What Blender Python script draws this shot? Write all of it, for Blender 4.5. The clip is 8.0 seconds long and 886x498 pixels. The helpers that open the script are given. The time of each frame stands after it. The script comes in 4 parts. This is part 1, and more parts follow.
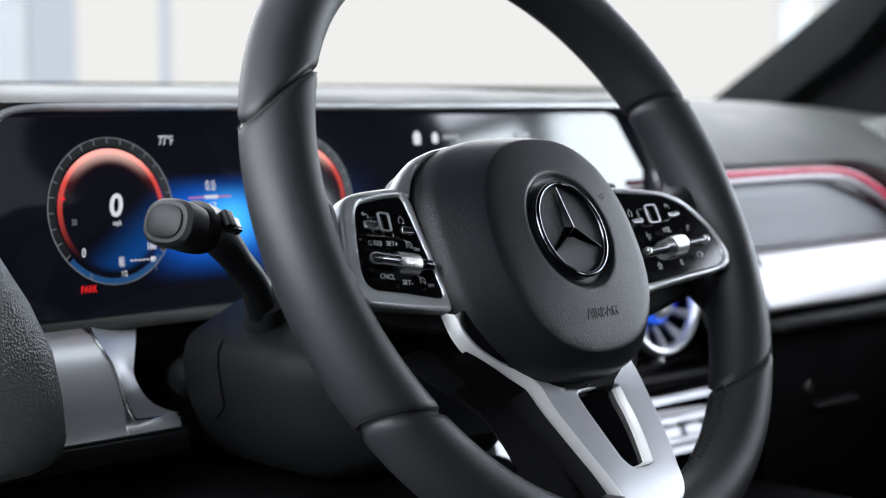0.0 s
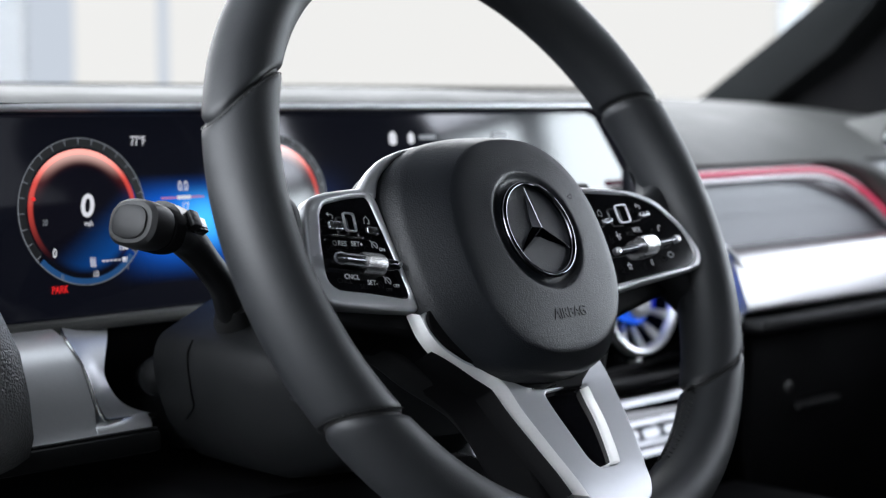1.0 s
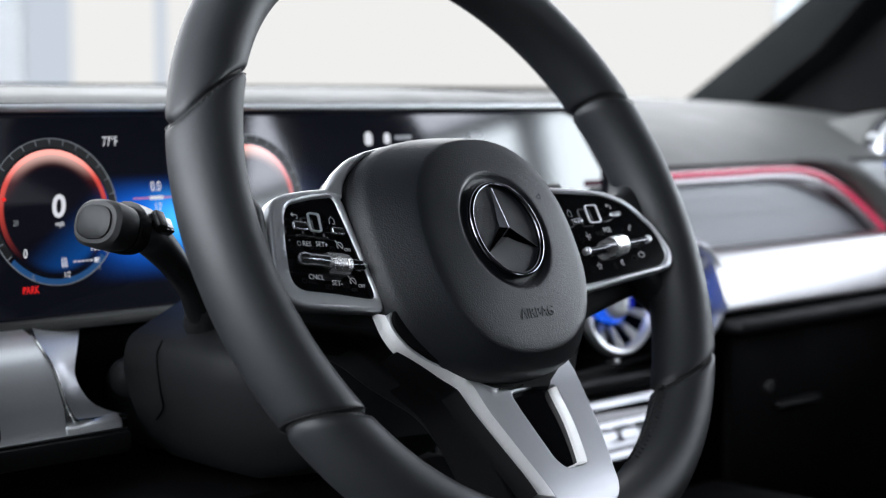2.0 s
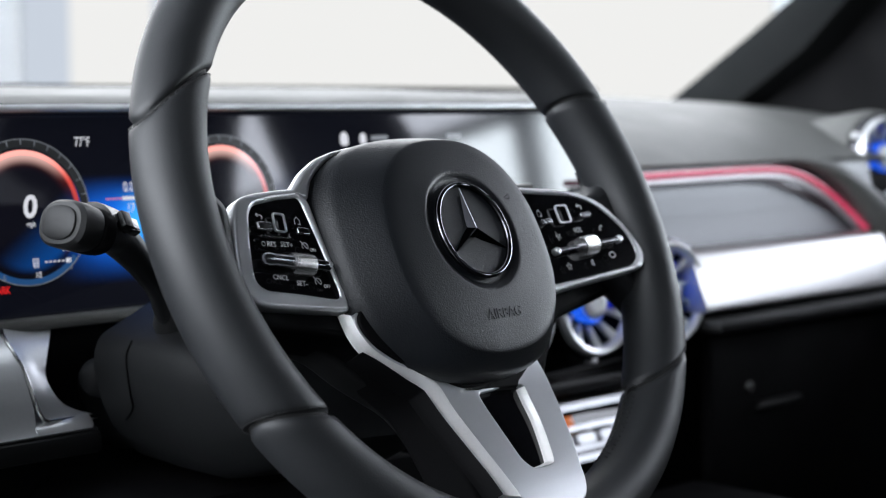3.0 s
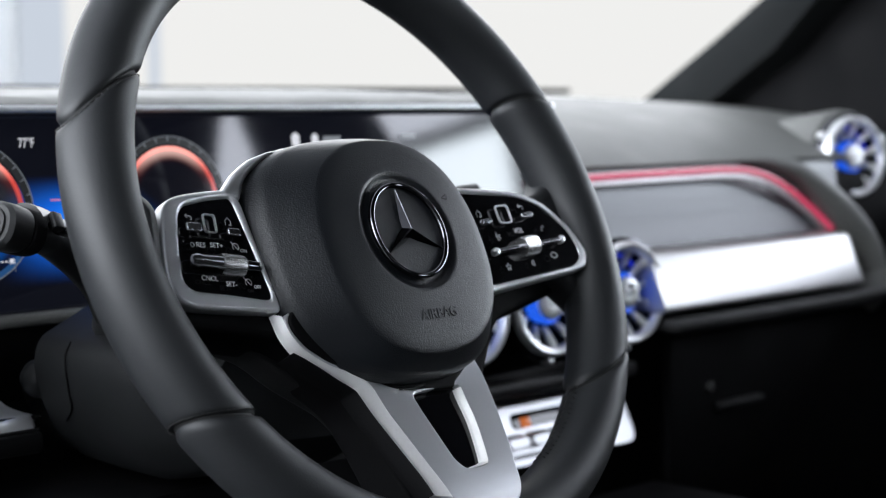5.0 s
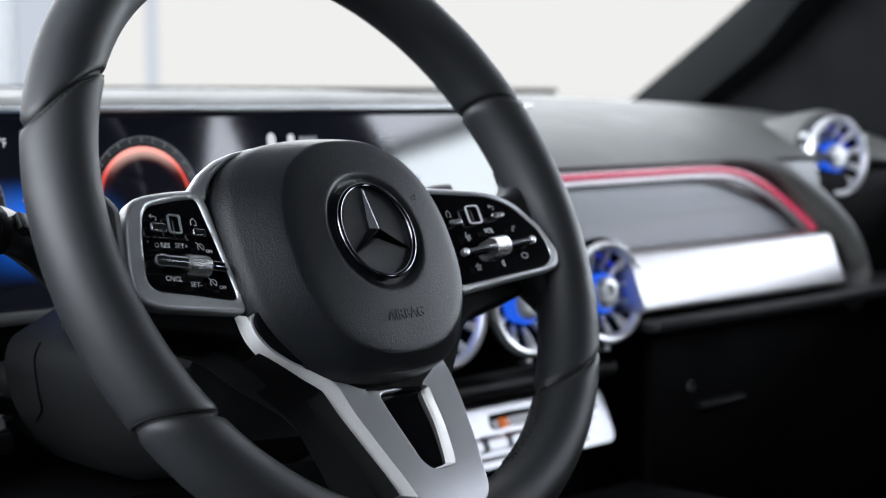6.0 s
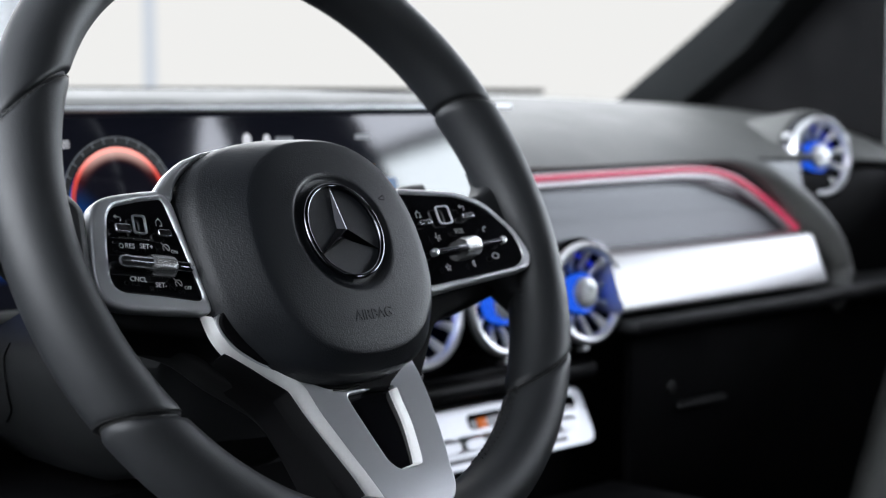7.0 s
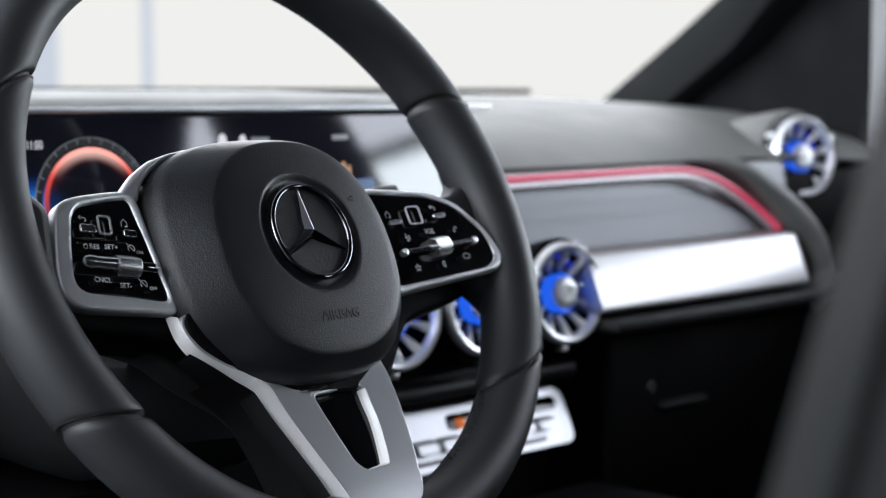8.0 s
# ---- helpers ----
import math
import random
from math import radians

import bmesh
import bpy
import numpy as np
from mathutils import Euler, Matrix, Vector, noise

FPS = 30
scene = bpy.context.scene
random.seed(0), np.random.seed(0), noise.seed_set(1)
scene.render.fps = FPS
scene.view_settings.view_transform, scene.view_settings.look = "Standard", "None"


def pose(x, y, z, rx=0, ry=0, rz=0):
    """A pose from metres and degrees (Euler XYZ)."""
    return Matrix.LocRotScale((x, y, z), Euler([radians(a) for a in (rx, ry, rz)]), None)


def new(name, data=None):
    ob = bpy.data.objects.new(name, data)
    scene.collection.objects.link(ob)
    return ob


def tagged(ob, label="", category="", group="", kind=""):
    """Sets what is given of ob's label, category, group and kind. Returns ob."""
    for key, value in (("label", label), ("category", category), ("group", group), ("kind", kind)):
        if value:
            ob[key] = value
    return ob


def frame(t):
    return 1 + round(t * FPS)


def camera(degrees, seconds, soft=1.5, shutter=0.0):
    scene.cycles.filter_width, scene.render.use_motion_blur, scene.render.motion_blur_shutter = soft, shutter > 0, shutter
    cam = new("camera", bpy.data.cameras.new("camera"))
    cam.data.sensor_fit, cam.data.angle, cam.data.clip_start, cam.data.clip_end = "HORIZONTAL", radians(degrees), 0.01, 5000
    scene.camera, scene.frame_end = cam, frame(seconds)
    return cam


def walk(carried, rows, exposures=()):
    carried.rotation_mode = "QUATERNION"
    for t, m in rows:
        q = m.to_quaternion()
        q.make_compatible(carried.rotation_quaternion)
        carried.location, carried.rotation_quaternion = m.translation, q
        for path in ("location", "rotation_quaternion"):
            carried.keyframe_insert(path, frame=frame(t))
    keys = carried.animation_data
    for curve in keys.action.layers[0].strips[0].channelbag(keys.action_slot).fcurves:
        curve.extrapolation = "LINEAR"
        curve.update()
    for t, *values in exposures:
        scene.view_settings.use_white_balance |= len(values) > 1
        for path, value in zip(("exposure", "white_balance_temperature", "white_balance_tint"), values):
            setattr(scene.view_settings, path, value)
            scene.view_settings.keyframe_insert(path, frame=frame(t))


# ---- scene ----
cam = camera(30.0, 8.0, 1.2)
# A longish lens, focused on the wheel's boss and set to a wide stop.
cam.data.dof.use_dof = True
cam.data.dof.focus_distance = 0.825
cam.data.dof.aperture_fstop = 7.8
Z0 = 1.0                                  # height of the wheel's centre over the ground
TRAVEL, TILT, TURN = 0.1343, -5.08, -45.0  # a straight slide to the camera's right
EYE = (-0.649, -0.581, Z0 + 0.0643)
walk(cam, [(t, pose(*EYE, 0, 0, TURN) @ pose(TRAVEL * t / 8.0, 0, 0, 90 + TILT + 0.05 * t / 8.0, 0.3 * t / 8.0, 0)) for t in (0, 1, 2, 3, 4, 5, 6, 7, 8)])

# ---- light ----
world = bpy.data.worlds.new("showroom_daylight")
scene.world = world
world.use_nodes = True
wn = world.node_tree.nodes
# overhead light strengthened to brighten the trim: it grows softly from horizon to zenith
wn["Background"].inputs["Color"].default_value = (0.90, 0.97, 1.07, 1)
height = wn.new("ShaderNodeSeparateXYZ")
rise = wn.new("ShaderNodeMapRange")
rise.interpolation_type = "SMOOTHSTEP"
rise.inputs["From Min"].default_value, rise.inputs["From Max"].default_value = 0.0, 1.0
rise.inputs["To Min"].default_value, rise.inputs["To Max"].default_value = 0.22, 1.5
world.node_tree.links.new(wn.new("ShaderNodeTexCoord").outputs["Generated"], height.inputs[0])
world.node_tree.links.new(height.outputs["Z"], rise.inputs["Value"])
world.node_tree.links.new(rise.outputs["Result"], wn["Background"].inputs["Strength"])
scene.view_settings.exposure = 0.0


# ---- helpers for building ----
def material(name, color, rough=0.5, metal=0.0, bump=0.0, grain=600.0, vary=0.12, cells=False, stretch=(1, 1, 1), coat=0.0, spec=0.5, deep=0.0004):
    m = bpy.data.materials.new(name)
    m.use_nodes = True
    nt = m.node_tree
    n, l = nt.nodes, nt.links
    p = n["Principled BSDF"]
    p.inputs["Metallic"].default_value = metal
    p.inputs["Coat Weight"].default_value = coat
    p.inputs["Coat Roughness"].default_value = 0.08
    p.inputs["Specular IOR Level"].default_value = spec
    co = n.new("ShaderNodeTexCoord")
    mp = n.new("ShaderNodeMapping")
    mp.inputs["Scale"].default_value = stretch
    l.new(co.outputs["Object"], mp.inputs["Vector"])
    big = n.new("ShaderNodeTexNoise")
    big.inputs["Scale"].default_value = 22.0
    big.inputs["Detail"].default_value = 5.0
    fine = n.new("ShaderNodeTexNoise")
    fine.inputs["Scale"].default_value = grain
    fine.inputs["Detail"].default_value = 3.0
    for t in (big, fine):
        l.new(mp.outputs["Vector"], t.inputs["Vector"])
    both = n.new("ShaderNodeMath")
    both.operation = "ADD"
    l.new(big.outputs["Fac"], both.inputs[0])
    l.new(fine.outputs["Fac"], both.inputs[1])
    ramp = n.new("ShaderNodeMapRange")
    ramp.inputs["From Min"].default_value, ramp.inputs["From Max"].default_value = 0.6, 1.4
    ramp.inputs["To Min"].default_value, ramp.inputs["To Max"].default_value = 1 - vary, 1 + vary
    l.new(both.outputs[0], ramp.inputs["Value"])
    mul = n.new("ShaderNodeMix")
    mul.data_type, mul.blend_type = "RGBA", "MULTIPLY"
    mul.inputs["Factor"].default_value = 1.0
    mul.inputs["A"].default_value = (*color, 1)
    l.new(ramp.outputs["Result"], mul.inputs["B"])
    l.new(mul.outputs["Result"], p.inputs["Base Color"])
    rr = n.new("ShaderNodeMapRange")
    rr.inputs["From Min"].default_value, rr.inputs["From Max"].default_value = 0.3, 0.7
    rr.inputs["To Min"].default_value, rr.inputs["To Max"].default_value = rough * (1 - vary), min(1, rough * (1 + vary))
    l.new(big.outputs["Fac"], rr.inputs["Value"])
    l.new(rr.outputs["Result"], p.inputs["Roughness"])
    if bump:
        b = n.new("ShaderNodeBump")
        b.inputs["Strength"].default_value = bump
        b.inputs["Distance"].default_value = deep
        if cells:
            v = n.new("ShaderNodeTexVoronoi")
            v.feature = "SMOOTH_F1"
            v.inputs["Scale"].default_value = grain
            l.new(mp.outputs["Vector"], v.inputs["Vector"])
            l.new(v.outputs["Distance"], b.inputs["Height"])
        else:
            l.new(fine.outputs["Fac"], b.inputs["Height"])
        l.new(b.outputs["Normal"], p.inputs["Normal"])
    return m


def glow(name, color, strength):
    m = bpy.data.materials.new(name)
    m.use_nodes = True
    p = m.node_tree.nodes["Principled BSDF"]
    p.inputs["Base Color"].default_value = (0.02, 0.02, 0.02, 1)
    p.inputs["Roughness"].default_value = 0.2
    p.inputs["Emission Color"].default_value = (*color, 1)
    p.inputs["Emission Strength"].default_value = strength
    return m


def daylight(name, color, strength):
    """Bright hazy outdoors behind a glazed wall."""
    m = bpy.data.materials.new(name)
    m.use_nodes = True
    n = m.node_tree.nodes
    n.remove(n["Principled BSDF"])
    e = n.new("ShaderNodeEmission")
    e.inputs["Color"].default_value = (*color, 1)
    e.inputs["Strength"].default_value = strength
    m.node_tree.links.new(e.outputs[0], n["Material Output"].inputs["Surface"])
    return m


def thing(name, at, label, category, group="", kind=""):
    """An Empty at a place given from the wheel's centre."""
    ob = new(name)
    ob.matrix_world = Matrix.Translation((at[0], at[1], at[2] + Z0)) if not isinstance(at, Matrix) else at
    ob.empty_display_size = 0.02
    return tagged(ob, label, category, group, kind)


def part(name, me, mat, parent, label="", flat=False, local=False):
    """Links a mesh under a thing or part. Its points are given from the wheel's centre, or in the thing's own axes."""
    if isinstance(me, bmesh.types.BMesh):
        bm, me = me, bpy.data.meshes.new(name)
        bmesh.ops.recalc_face_normals(bm, faces=bm.faces)
        bm.to_mesh(me)
        bm.free()
    me.materials.clear()
    me.materials.append(mat)
    if not flat:
        me.shade_smooth()
        me.set_sharp_from_angle(angle=radians(40))
    ob = new(name, me)
    root = parent
    while root.parent:
        root = root.parent
    if not local:
        me.transform(root.matrix_basis.inverted() @ Matrix.Translation((0, 0, Z0)))
    ob.parent = parent
    if label:
        tagged(ob, label)
    return ob


def loft(rings, closed=True, caps=True):
    """A skin over rings of points."""
    bm = bmesh.new()
    vs = [[bm.verts.new(p) for p in r] for r in rings]
    n = len(vs[0])
    for a, b in zip(vs, vs[1:]):
        for i in range(n if closed else n - 1):
            j = (i + 1) % n
            bm.faces.new((a[i], a[j], b[j], b[i]))
    if caps and closed:
        bm.faces.new(vs[0][::-1])
        bm.faces.new(vs[-1])
    return bm


def smooth_path(pts, steps=6):
    """Catmull-Rom points through pts."""
    pts = [Vector(p) for p in pts]
    ext = [2 * pts[0] - pts[1], *pts, 2 * pts[-1] - pts[-2]]
    out = []
    for i in range(1, len(ext) - 2):
        p0, p1, p2, p3 = ext[i - 1:i + 3]
        for k in range(steps):
            t = k / steps
            out.append(0.5 * (2 * p1 + (p2 - p0) * t + (2 * p0 - 5 * p1 + 4 * p2 - p3) * t * t + (3 * p1 - p0 - 3 * p2 + p3) * t ** 3))
    return out + [pts[-1]]


def tube(path, radius, n=12, squash=1.0, up=(0, 0, 1)):
    """A round or flattened bar along a path; radius is a number or one for each point."""
    path = [Vector(p) for p in path]
    radii = radius if isinstance(radius, (list, tuple)) else [radius] * len(path)
    rings = []
    for i, p in enumerate(path):
        d = (path[min(i + 1, len(path) - 1)] - path[max(i - 1, 0)]).normalized()
        s = d.cross(Vector(up)).normalized()
        u = s.cross(d)
        rings.append([p + radii[i] * (math.cos(a) * s + squash * math.sin(a) * u) for a in (2 * math.pi * k / n for k in range(n))])
    return loft(rings)


def rounded(pts, r, steps=5):
    """A polygon with its corners rounded off; r is a number or one for each corner."""
    out = []
    n = len(pts)
    for i in range(n):
        rr = r[i] if isinstance(r, (list, tuple)) else r
        p, a, b = Vector(pts[i]), Vector(pts[i - 1]), Vector(pts[(i + 1) % n])
        u, v = (a - p), (b - p)
        k = min(rr, u.length * 0.48, v.length * 0.48)
        if k < 1e-6:
            out.append(p)
            continue
        s, e = p + u.normalized() * k, p + v.normalized() * k
        for q in range(steps + 1):
            t = q / steps
            out.append((1 - t) ** 2 * s + 2 * t * (1 - t) * p + t * t * e)
    return out


def plate(loops, thick, bevel=0.0, z=0.0):
    """A flat plate with holes, its edges rounded, with its upper face at z. Loops are outlines in x, y; the first is the outer one."""
    cu = bpy.data.curves.new("plate", "CURVE")
    cu.dimensions, cu.fill_mode = "2D", "BOTH"
    cu.extrude = max(thick / 2 - bevel, 1e-5)
    cu.bevel_depth, cu.bevel_resolution, cu.offset = bevel, 2, -bevel
    for pts in loops:
        sp = cu.splines.new("POLY")
        sp.points.add(len(pts) - 1)
        for q, p in zip(sp.points, pts):
            q.co = (p[0], p[1], 0, 1)
        sp.use_cyclic_u = True
    return curve_mesh(cu, Matrix.Translation((0, 0, z - thick / 2)))


def curve_mesh(cu, m):
    ob = bpy.data.objects.new("tmp", cu)
    scene.collection.objects.link(ob)
    me = bpy.data.meshes.new_from_object(ob.evaluated_get(bpy.context.evaluated_depsgraph_get()))
    bpy.data.objects.remove(ob)
    bpy.data.curves.remove(cu)
    me.transform(m)
    return me


def lettering(text, size, m, depth=0.0001, slant=0.0, bold=0.0):
    cu = bpy.data.curves.new("text", "FONT")
    cu.body, cu.size, cu.extrude, cu.shear, cu.offset = text, size, depth, slant, bold
    cu.align_x, cu.align_y, cu.resolution_u = "CENTER", "CENTER", 3
    return curve_mesh(cu, m)


def merge(meshes):
    """Joins meshes of one part into one."""
    bm = bmesh.new()
    for me in meshes:
        if isinstance(me, bmesh.types.BMesh):
            tmp = bpy.data.meshes.new("tmp")
            me.to_mesh(tmp)
            me.free()
            me = tmp
        bm.from_mesh(me)
        bpy.data.meshes.remove(me)
    return bm


def ring(r0, r1, z0, z1, a0=0.0, a1=360.0, n=64):
    """A flat band between two radii, with thickness, from angle a0 to a1."""
    rings = []
    full = abs(a1 - a0) >= 359.9
    for k in range(n + 1):
        a = radians(a0 + (a1 - a0) * k / n)
        c, s = math.cos(a), math.sin(a)
        rings.append([(r0 * c, r0 * s, z0), (r1 * c, r1 * s, z0), (r1 * c, r1 * s, z1), (r0 * c, r0 * s, z1)])
    bm = loft(rings, True, not full)
    if full:
        bmesh.ops.remove_doubles(bm, verts=bm.verts, dist=1e-6)
    return bm


def box(x0, x1, y0, y1, z0, z1, bevel=0.0, seg=2):
    bm = bmesh.new()
    bmesh.ops.create_cube(bm, size=1)
    for v in bm.verts:
        v.co = ((x0 + x1) / 2 + v.co.x * (x1 - x0), (y0 + y1) / 2 + v.co.y * (y1 - y0), (z0 + z1) / 2 + v.co.z * (z1 - z0))
    if bevel:
        bmesh.ops.bevel(bm, geom=list(bm.edges), offset=bevel, segments=seg, affect="EDGES", profile=0.5)
    return bm


def turned(profile, n=48):
    """A body of revolution about z: profile is (radius, height) pairs."""
    return loft([[(r * math.cos(a), r * math.sin(a), z) for a in (2 * math.pi * k / n for k in range(n))] for r, z in profile], True, False)


def moved(bm, m):
    bmesh.ops.transform(bm, matrix=m, verts=bm.verts)
    return bm


# ---- materials ----
M_RIM = material("smooth_black_leather", (0.0100, 0.0110, 0.0125), 0.52, bump=0.16, grain=1300, cells=True, vary=0.15, spec=0.42)
M_PERF = material("dark_leather_stitching", (0.004, 0.004, 0.004), 0.7, bump=0.3, grain=900)
M_PAD = material("grained_black_vinyl", (0.0066, 0.0078, 0.0100), 0.42, bump=0.42, grain=1450, cells=True, vary=0.12, spec=0.38)
M_PLASTIC = material("black_soft_plastic", (0.008, 0.0083, 0.0088), 0.5, bump=0.25, grain=1500, vary=0.15, spec=0.35)
M_DARK = material("matt_black_plastic", (0.003, 0.003, 0.0034), 0.62, bump=0.2, grain=1200, spec=0.07)
M_STALK = material("smooth_black_plastic", (0.0045, 0.0047, 0.005), 0.36, bump=0.1, grain=1500, spec=0.45)
M_GLOSS = material("gloss_black_plastic", (0.005, 0.005, 0.006), 0.06, vary=0.3, grain=300)
M_SATIN = material("satin_silver_plastic", (0.68, 0.69, 0.71), 0.34, metal=0.55, bump=0.03, grain=2500, vary=0.06)
M_SPOKE = material("satin_spoke_metal", (0.56, 0.57, 0.59), 0.32, metal=0.72, bump=0.03, grain=2500, vary=0.06)
M_BRIGHT = material("bright_silver_edge", (0.82, 0.82, 0.80), 0.22, metal=1.0, vary=0.05)
M_CHROME = material("dark_chrome", (0.15, 0.15, 0.165), 0.09, metal=1.0, vary=0.15)
M_BRUSH = material("brushed_aluminium", (0.47, 0.47, 0.47), 0.36, metal=0.9, bump=0.06, grain=300, stretch=(0.05, 1, 4), vary=0.05)
M_DASH = material("dashboard_leatherette", (0.108, 0.110, 0.105), 0.54, bump=0.3, grain=600, cells=True, spec=0.35)
M_INLAY = material("ribbed_grey_inlay", (0.060, 0.064, 0.072), 0.34, metal=0.25, bump=0.1, grain=260, stretch=(0.03, 1, 6))
M_PILLAR = material("charcoal_pillar_cloth", (0.011, 0.0122, 0.0125), 0.85, bump=0.4, grain=900, spec=0.15)
M_SIDE = material("coarse_grained_leatherette", (0.16, 0.163, 0.163), 0.40, bump=1.0, grain=800, cells=True, deep=0.0008)
M_EDGE = material("bright_satin_edge", (0.80, 0.81, 0.83), 0.36, metal=0.75, vary=0.05)
M_BUTTON = material("silver_button", (0.58, 0.58, 0.60), 0.2, metal=1.0, vary=0.08)
M_STAR = material("black_chrome", (0.065, 0.065, 0.072), 0.10, metal=1.0, vary=0.15)
M_ROLL = material("satin_knurled_metal", (0.62, 0.62, 0.62), 0.24, metal=1.0, vary=0.08)
M_TRIM = material("satin_aluminium_trim", (0.88, 0.89, 0.90), 0.36, metal=0.75, vary=0.03)
M_SEAT = material("dark_grey_seat_leather", (0.0052, 0.0059, 0.0058), 0.7, bump=0.4, grain=700, cells=True, spec=0.09)
M_COL = material("dark_column_plastic", (0.0075, 0.0081, 0.0087), 0.55, bump=0.3, grain=1500, spec=0.13)
M_INK = material("pale_grey_print", (0.55, 0.55, 0.55), 0.5)

# ---- showroom round the car ----
M_FLOOR = material("grey_showroom_tile", (0.07, 0.07, 0.069), 0.3, grain=40)
M_WALLW = material("white_wall_paint", (0.75, 0.76, 0.77), 0.7, grain=60)
M_DAY = daylight("hazy_daylight", (0.99, 0.99, 0.975), 0.88)
M_DAYB = daylight("pale_blue_daylight", (0.80, 0.88, 1.0), 0.74)
M_FRAME = material("pale_grey_window_frame", (0.55, 0.57, 0.58), 0.5, grain=60)


def far(u, v, w=12.5):
    """A spot w metres ahead along the first line of sight, u to the right of it."""
    c = math.sqrt(0.5)
    return (EYE[0] + c * (w + u), EYE[1] + c * (w - u), v)


def far_slab(u0, u1, v0, v1, w0, w1):
    return loft([[far(u, v0, w0), far(u, v0, w1), far(u, v1, w1), far(u, v1, w0)] for u in (u0, u1)])


wall = thing("backdrop", (*far(0, 0)[:2], -Z0), "bright hazy showroom window wall with pale grey posts", "window wall", kind="structure")
part("daylight", far_slab(-14, 14, -0.98, 1.7, 12.5, 12.6), M_DAY, wall, flat=True)
# unseen panel, far brighter than the daylight below, added to light the dashboard
part("upper_light_panel", far_slab(-14, 14, 1.74, 6.5, 12.5, 12.6), daylight("added_high_light", (0.95, 0.98, 1.03), 6.0), wall, flat=True)
for u, wd in ((-3.22, 0.12), (2.62, 0.10), (6.0, 0.16)):
    part("post", far_slab(u - wd, u + wd, -0.98, 1.7, 12.38, 12.46), M_FRAME, wall, flat=True)
part("faint_bar", far_slab(-2.12, -2.04, -0.9, 1.6, 12.47, 12.49), M_DAYB, wall, flat=True)
part("blue_pane", far_slab(-3.1, -2.75, -0.9, 1.6, 12.47, 12.49), M_DAYB, wall, flat=True)
part("blue_pane", far_slab(2.85, 3.4, -0.9, 1.6, 12.47, 12.49), M_DAYB, wall, flat=True)
# the tall glazed wall on the passenger side, and the plain wall behind
side = thing("window_wall", (6.0, -1.5, -Z0), "tall glazed showroom wall full of daylight", "window wall", kind="structure")
M_SKYL = daylight("bright_daylight", (0.89, 0.98, 1.06), 12.0)
part("daylight", box(6.0, 6.1, -9.0, 3.0, -0.9, 1.21), M_SKYL, side, flat=True)
part("transom", box(5.9, 5.98, -9.0, 3.0, 1.22, 1.30), M_FRAME, side, flat=True)
part("upper_light_panel", box(6.0, 6.1, -9.0, 3.0, 1.31, 3.0), daylight("lilac_daylight", (0.90, 0.95, 1.08), 7.0), side, flat=True)
for y in (-7.7, -4.7, -1.7, 1.3):
    part("post", box(5.9, 5.98, y - 0.08, y + 0.08, -0.98, 4.3), M_FRAME, side, flat=True)
left = thing("window_wall", (-6.0, 3.0, -Z0), "tall glazed showroom wall full of daylight", "window wall", kind="structure")
part("daylight", box(-6.1, -6.0, -2.8, 9.0, 0.5, 5.0), daylight("soft_daylight", (0.92, 0.97, 1.05), 13.0), left, flat=True)
part("low_wall", box(-6.1, -6.0, -4.4, 9.0, -0.99, 0.48), M_WALLW, left, flat=True)
for y in (-4.4, -1.4, 1.6, 4.6, 7.6):
    part("post", box(-5.98, -5.9, y - 0.08, y + 0.08, -0.98, 5.1), M_FRAME, left, flat=True)
rear = thing("wall_rear", (0, -9.2, -Z0), "plain charcoal showroom wall behind the car", "wall", kind="structure")
part("panel", box(-12, 6.1, -9.4, -9.2, -0.99, 4.6), material("grey_wall_paint", (0.06, 0.06, 0.062), 0.8, grain=60), rear, flat=True)
g = thing("ground", (0, 0, -Z0), "grey polished tile floor of the showroom", "floor", kind="structure")
part("slab", box(-60, 60, -60, 60, -Z0 - 0.2, -Z0), M_FLOOR, g)

# ---- car shell ----
shell = thing("car_body", (0.4, 0.0, -Z0 + 0.2), "dark car body shell round the cabin with open driver side", "car", kind="structure")
part("roof", box(-0.38, 1.10, -1.6, 0.10, 0.52, 0.56, 0.01), M_PILLAR, shell)
# unseen rail, added low to keep high window light off the right switch panel
part("roof_rail_blocker", tube([(1.06, -1.6, 0.44), (1.07, -0.8, 0.455), (1.05, -0.3, 0.45), (0.98, 0.0, 0.455)], 0.10, 16, 0.9), M_PILLAR, shell)
part("floor_pan", box(-0.45, 1.2, -1.6, 0.75, -0.62, -0.58), M_DARK, shell)
part("bulkhead", box(-0.45, 1.2, 0.70, 0.75, -0.6, 0.05), M_DARK, shell)


# front pillar on the passenger side: a broad trim that leans back, with a black corner panel behind it
front = [(0.72, 0.020), (0.655, 0.062), (0.634, 0.075), (0.521, 0.145), (0.459, 0.182), (0.30, 0.29), (0.10, 0.43), (-0.05, 0.54)]
back = [(0.60, 0.010), (0.56, 0.042), (0.528, 0.061), (0.43, 0.122), (0.369, 0.179), (0.22, 0.29), (0.02, 0.43), (-0.14, 0.54)]
rows = []
for (y0, z0), (y1, z1) in zip(front, back):
    up = max(0, z0 - 0.1) * 0.22
    rows.append([(1.055 - up, y0, z0), (1.035 - up, y0 * 0.9 + y1 * 0.1, z0 * 0.9 + z1 * 0.1), (1.028 - up, (y0 + y1) / 2, (z0 + z1) / 2), (1.036 - up, y0 * 0.1 + y1 * 0.9, z0 * 0.1 + z1 * 0.9), (1.06 - up, y1, z1), (1.11 - up, y1, z1), (1.11 - up, y0, z0)])
part("a_pillar", loft(rows), M_PILLAR, shell)
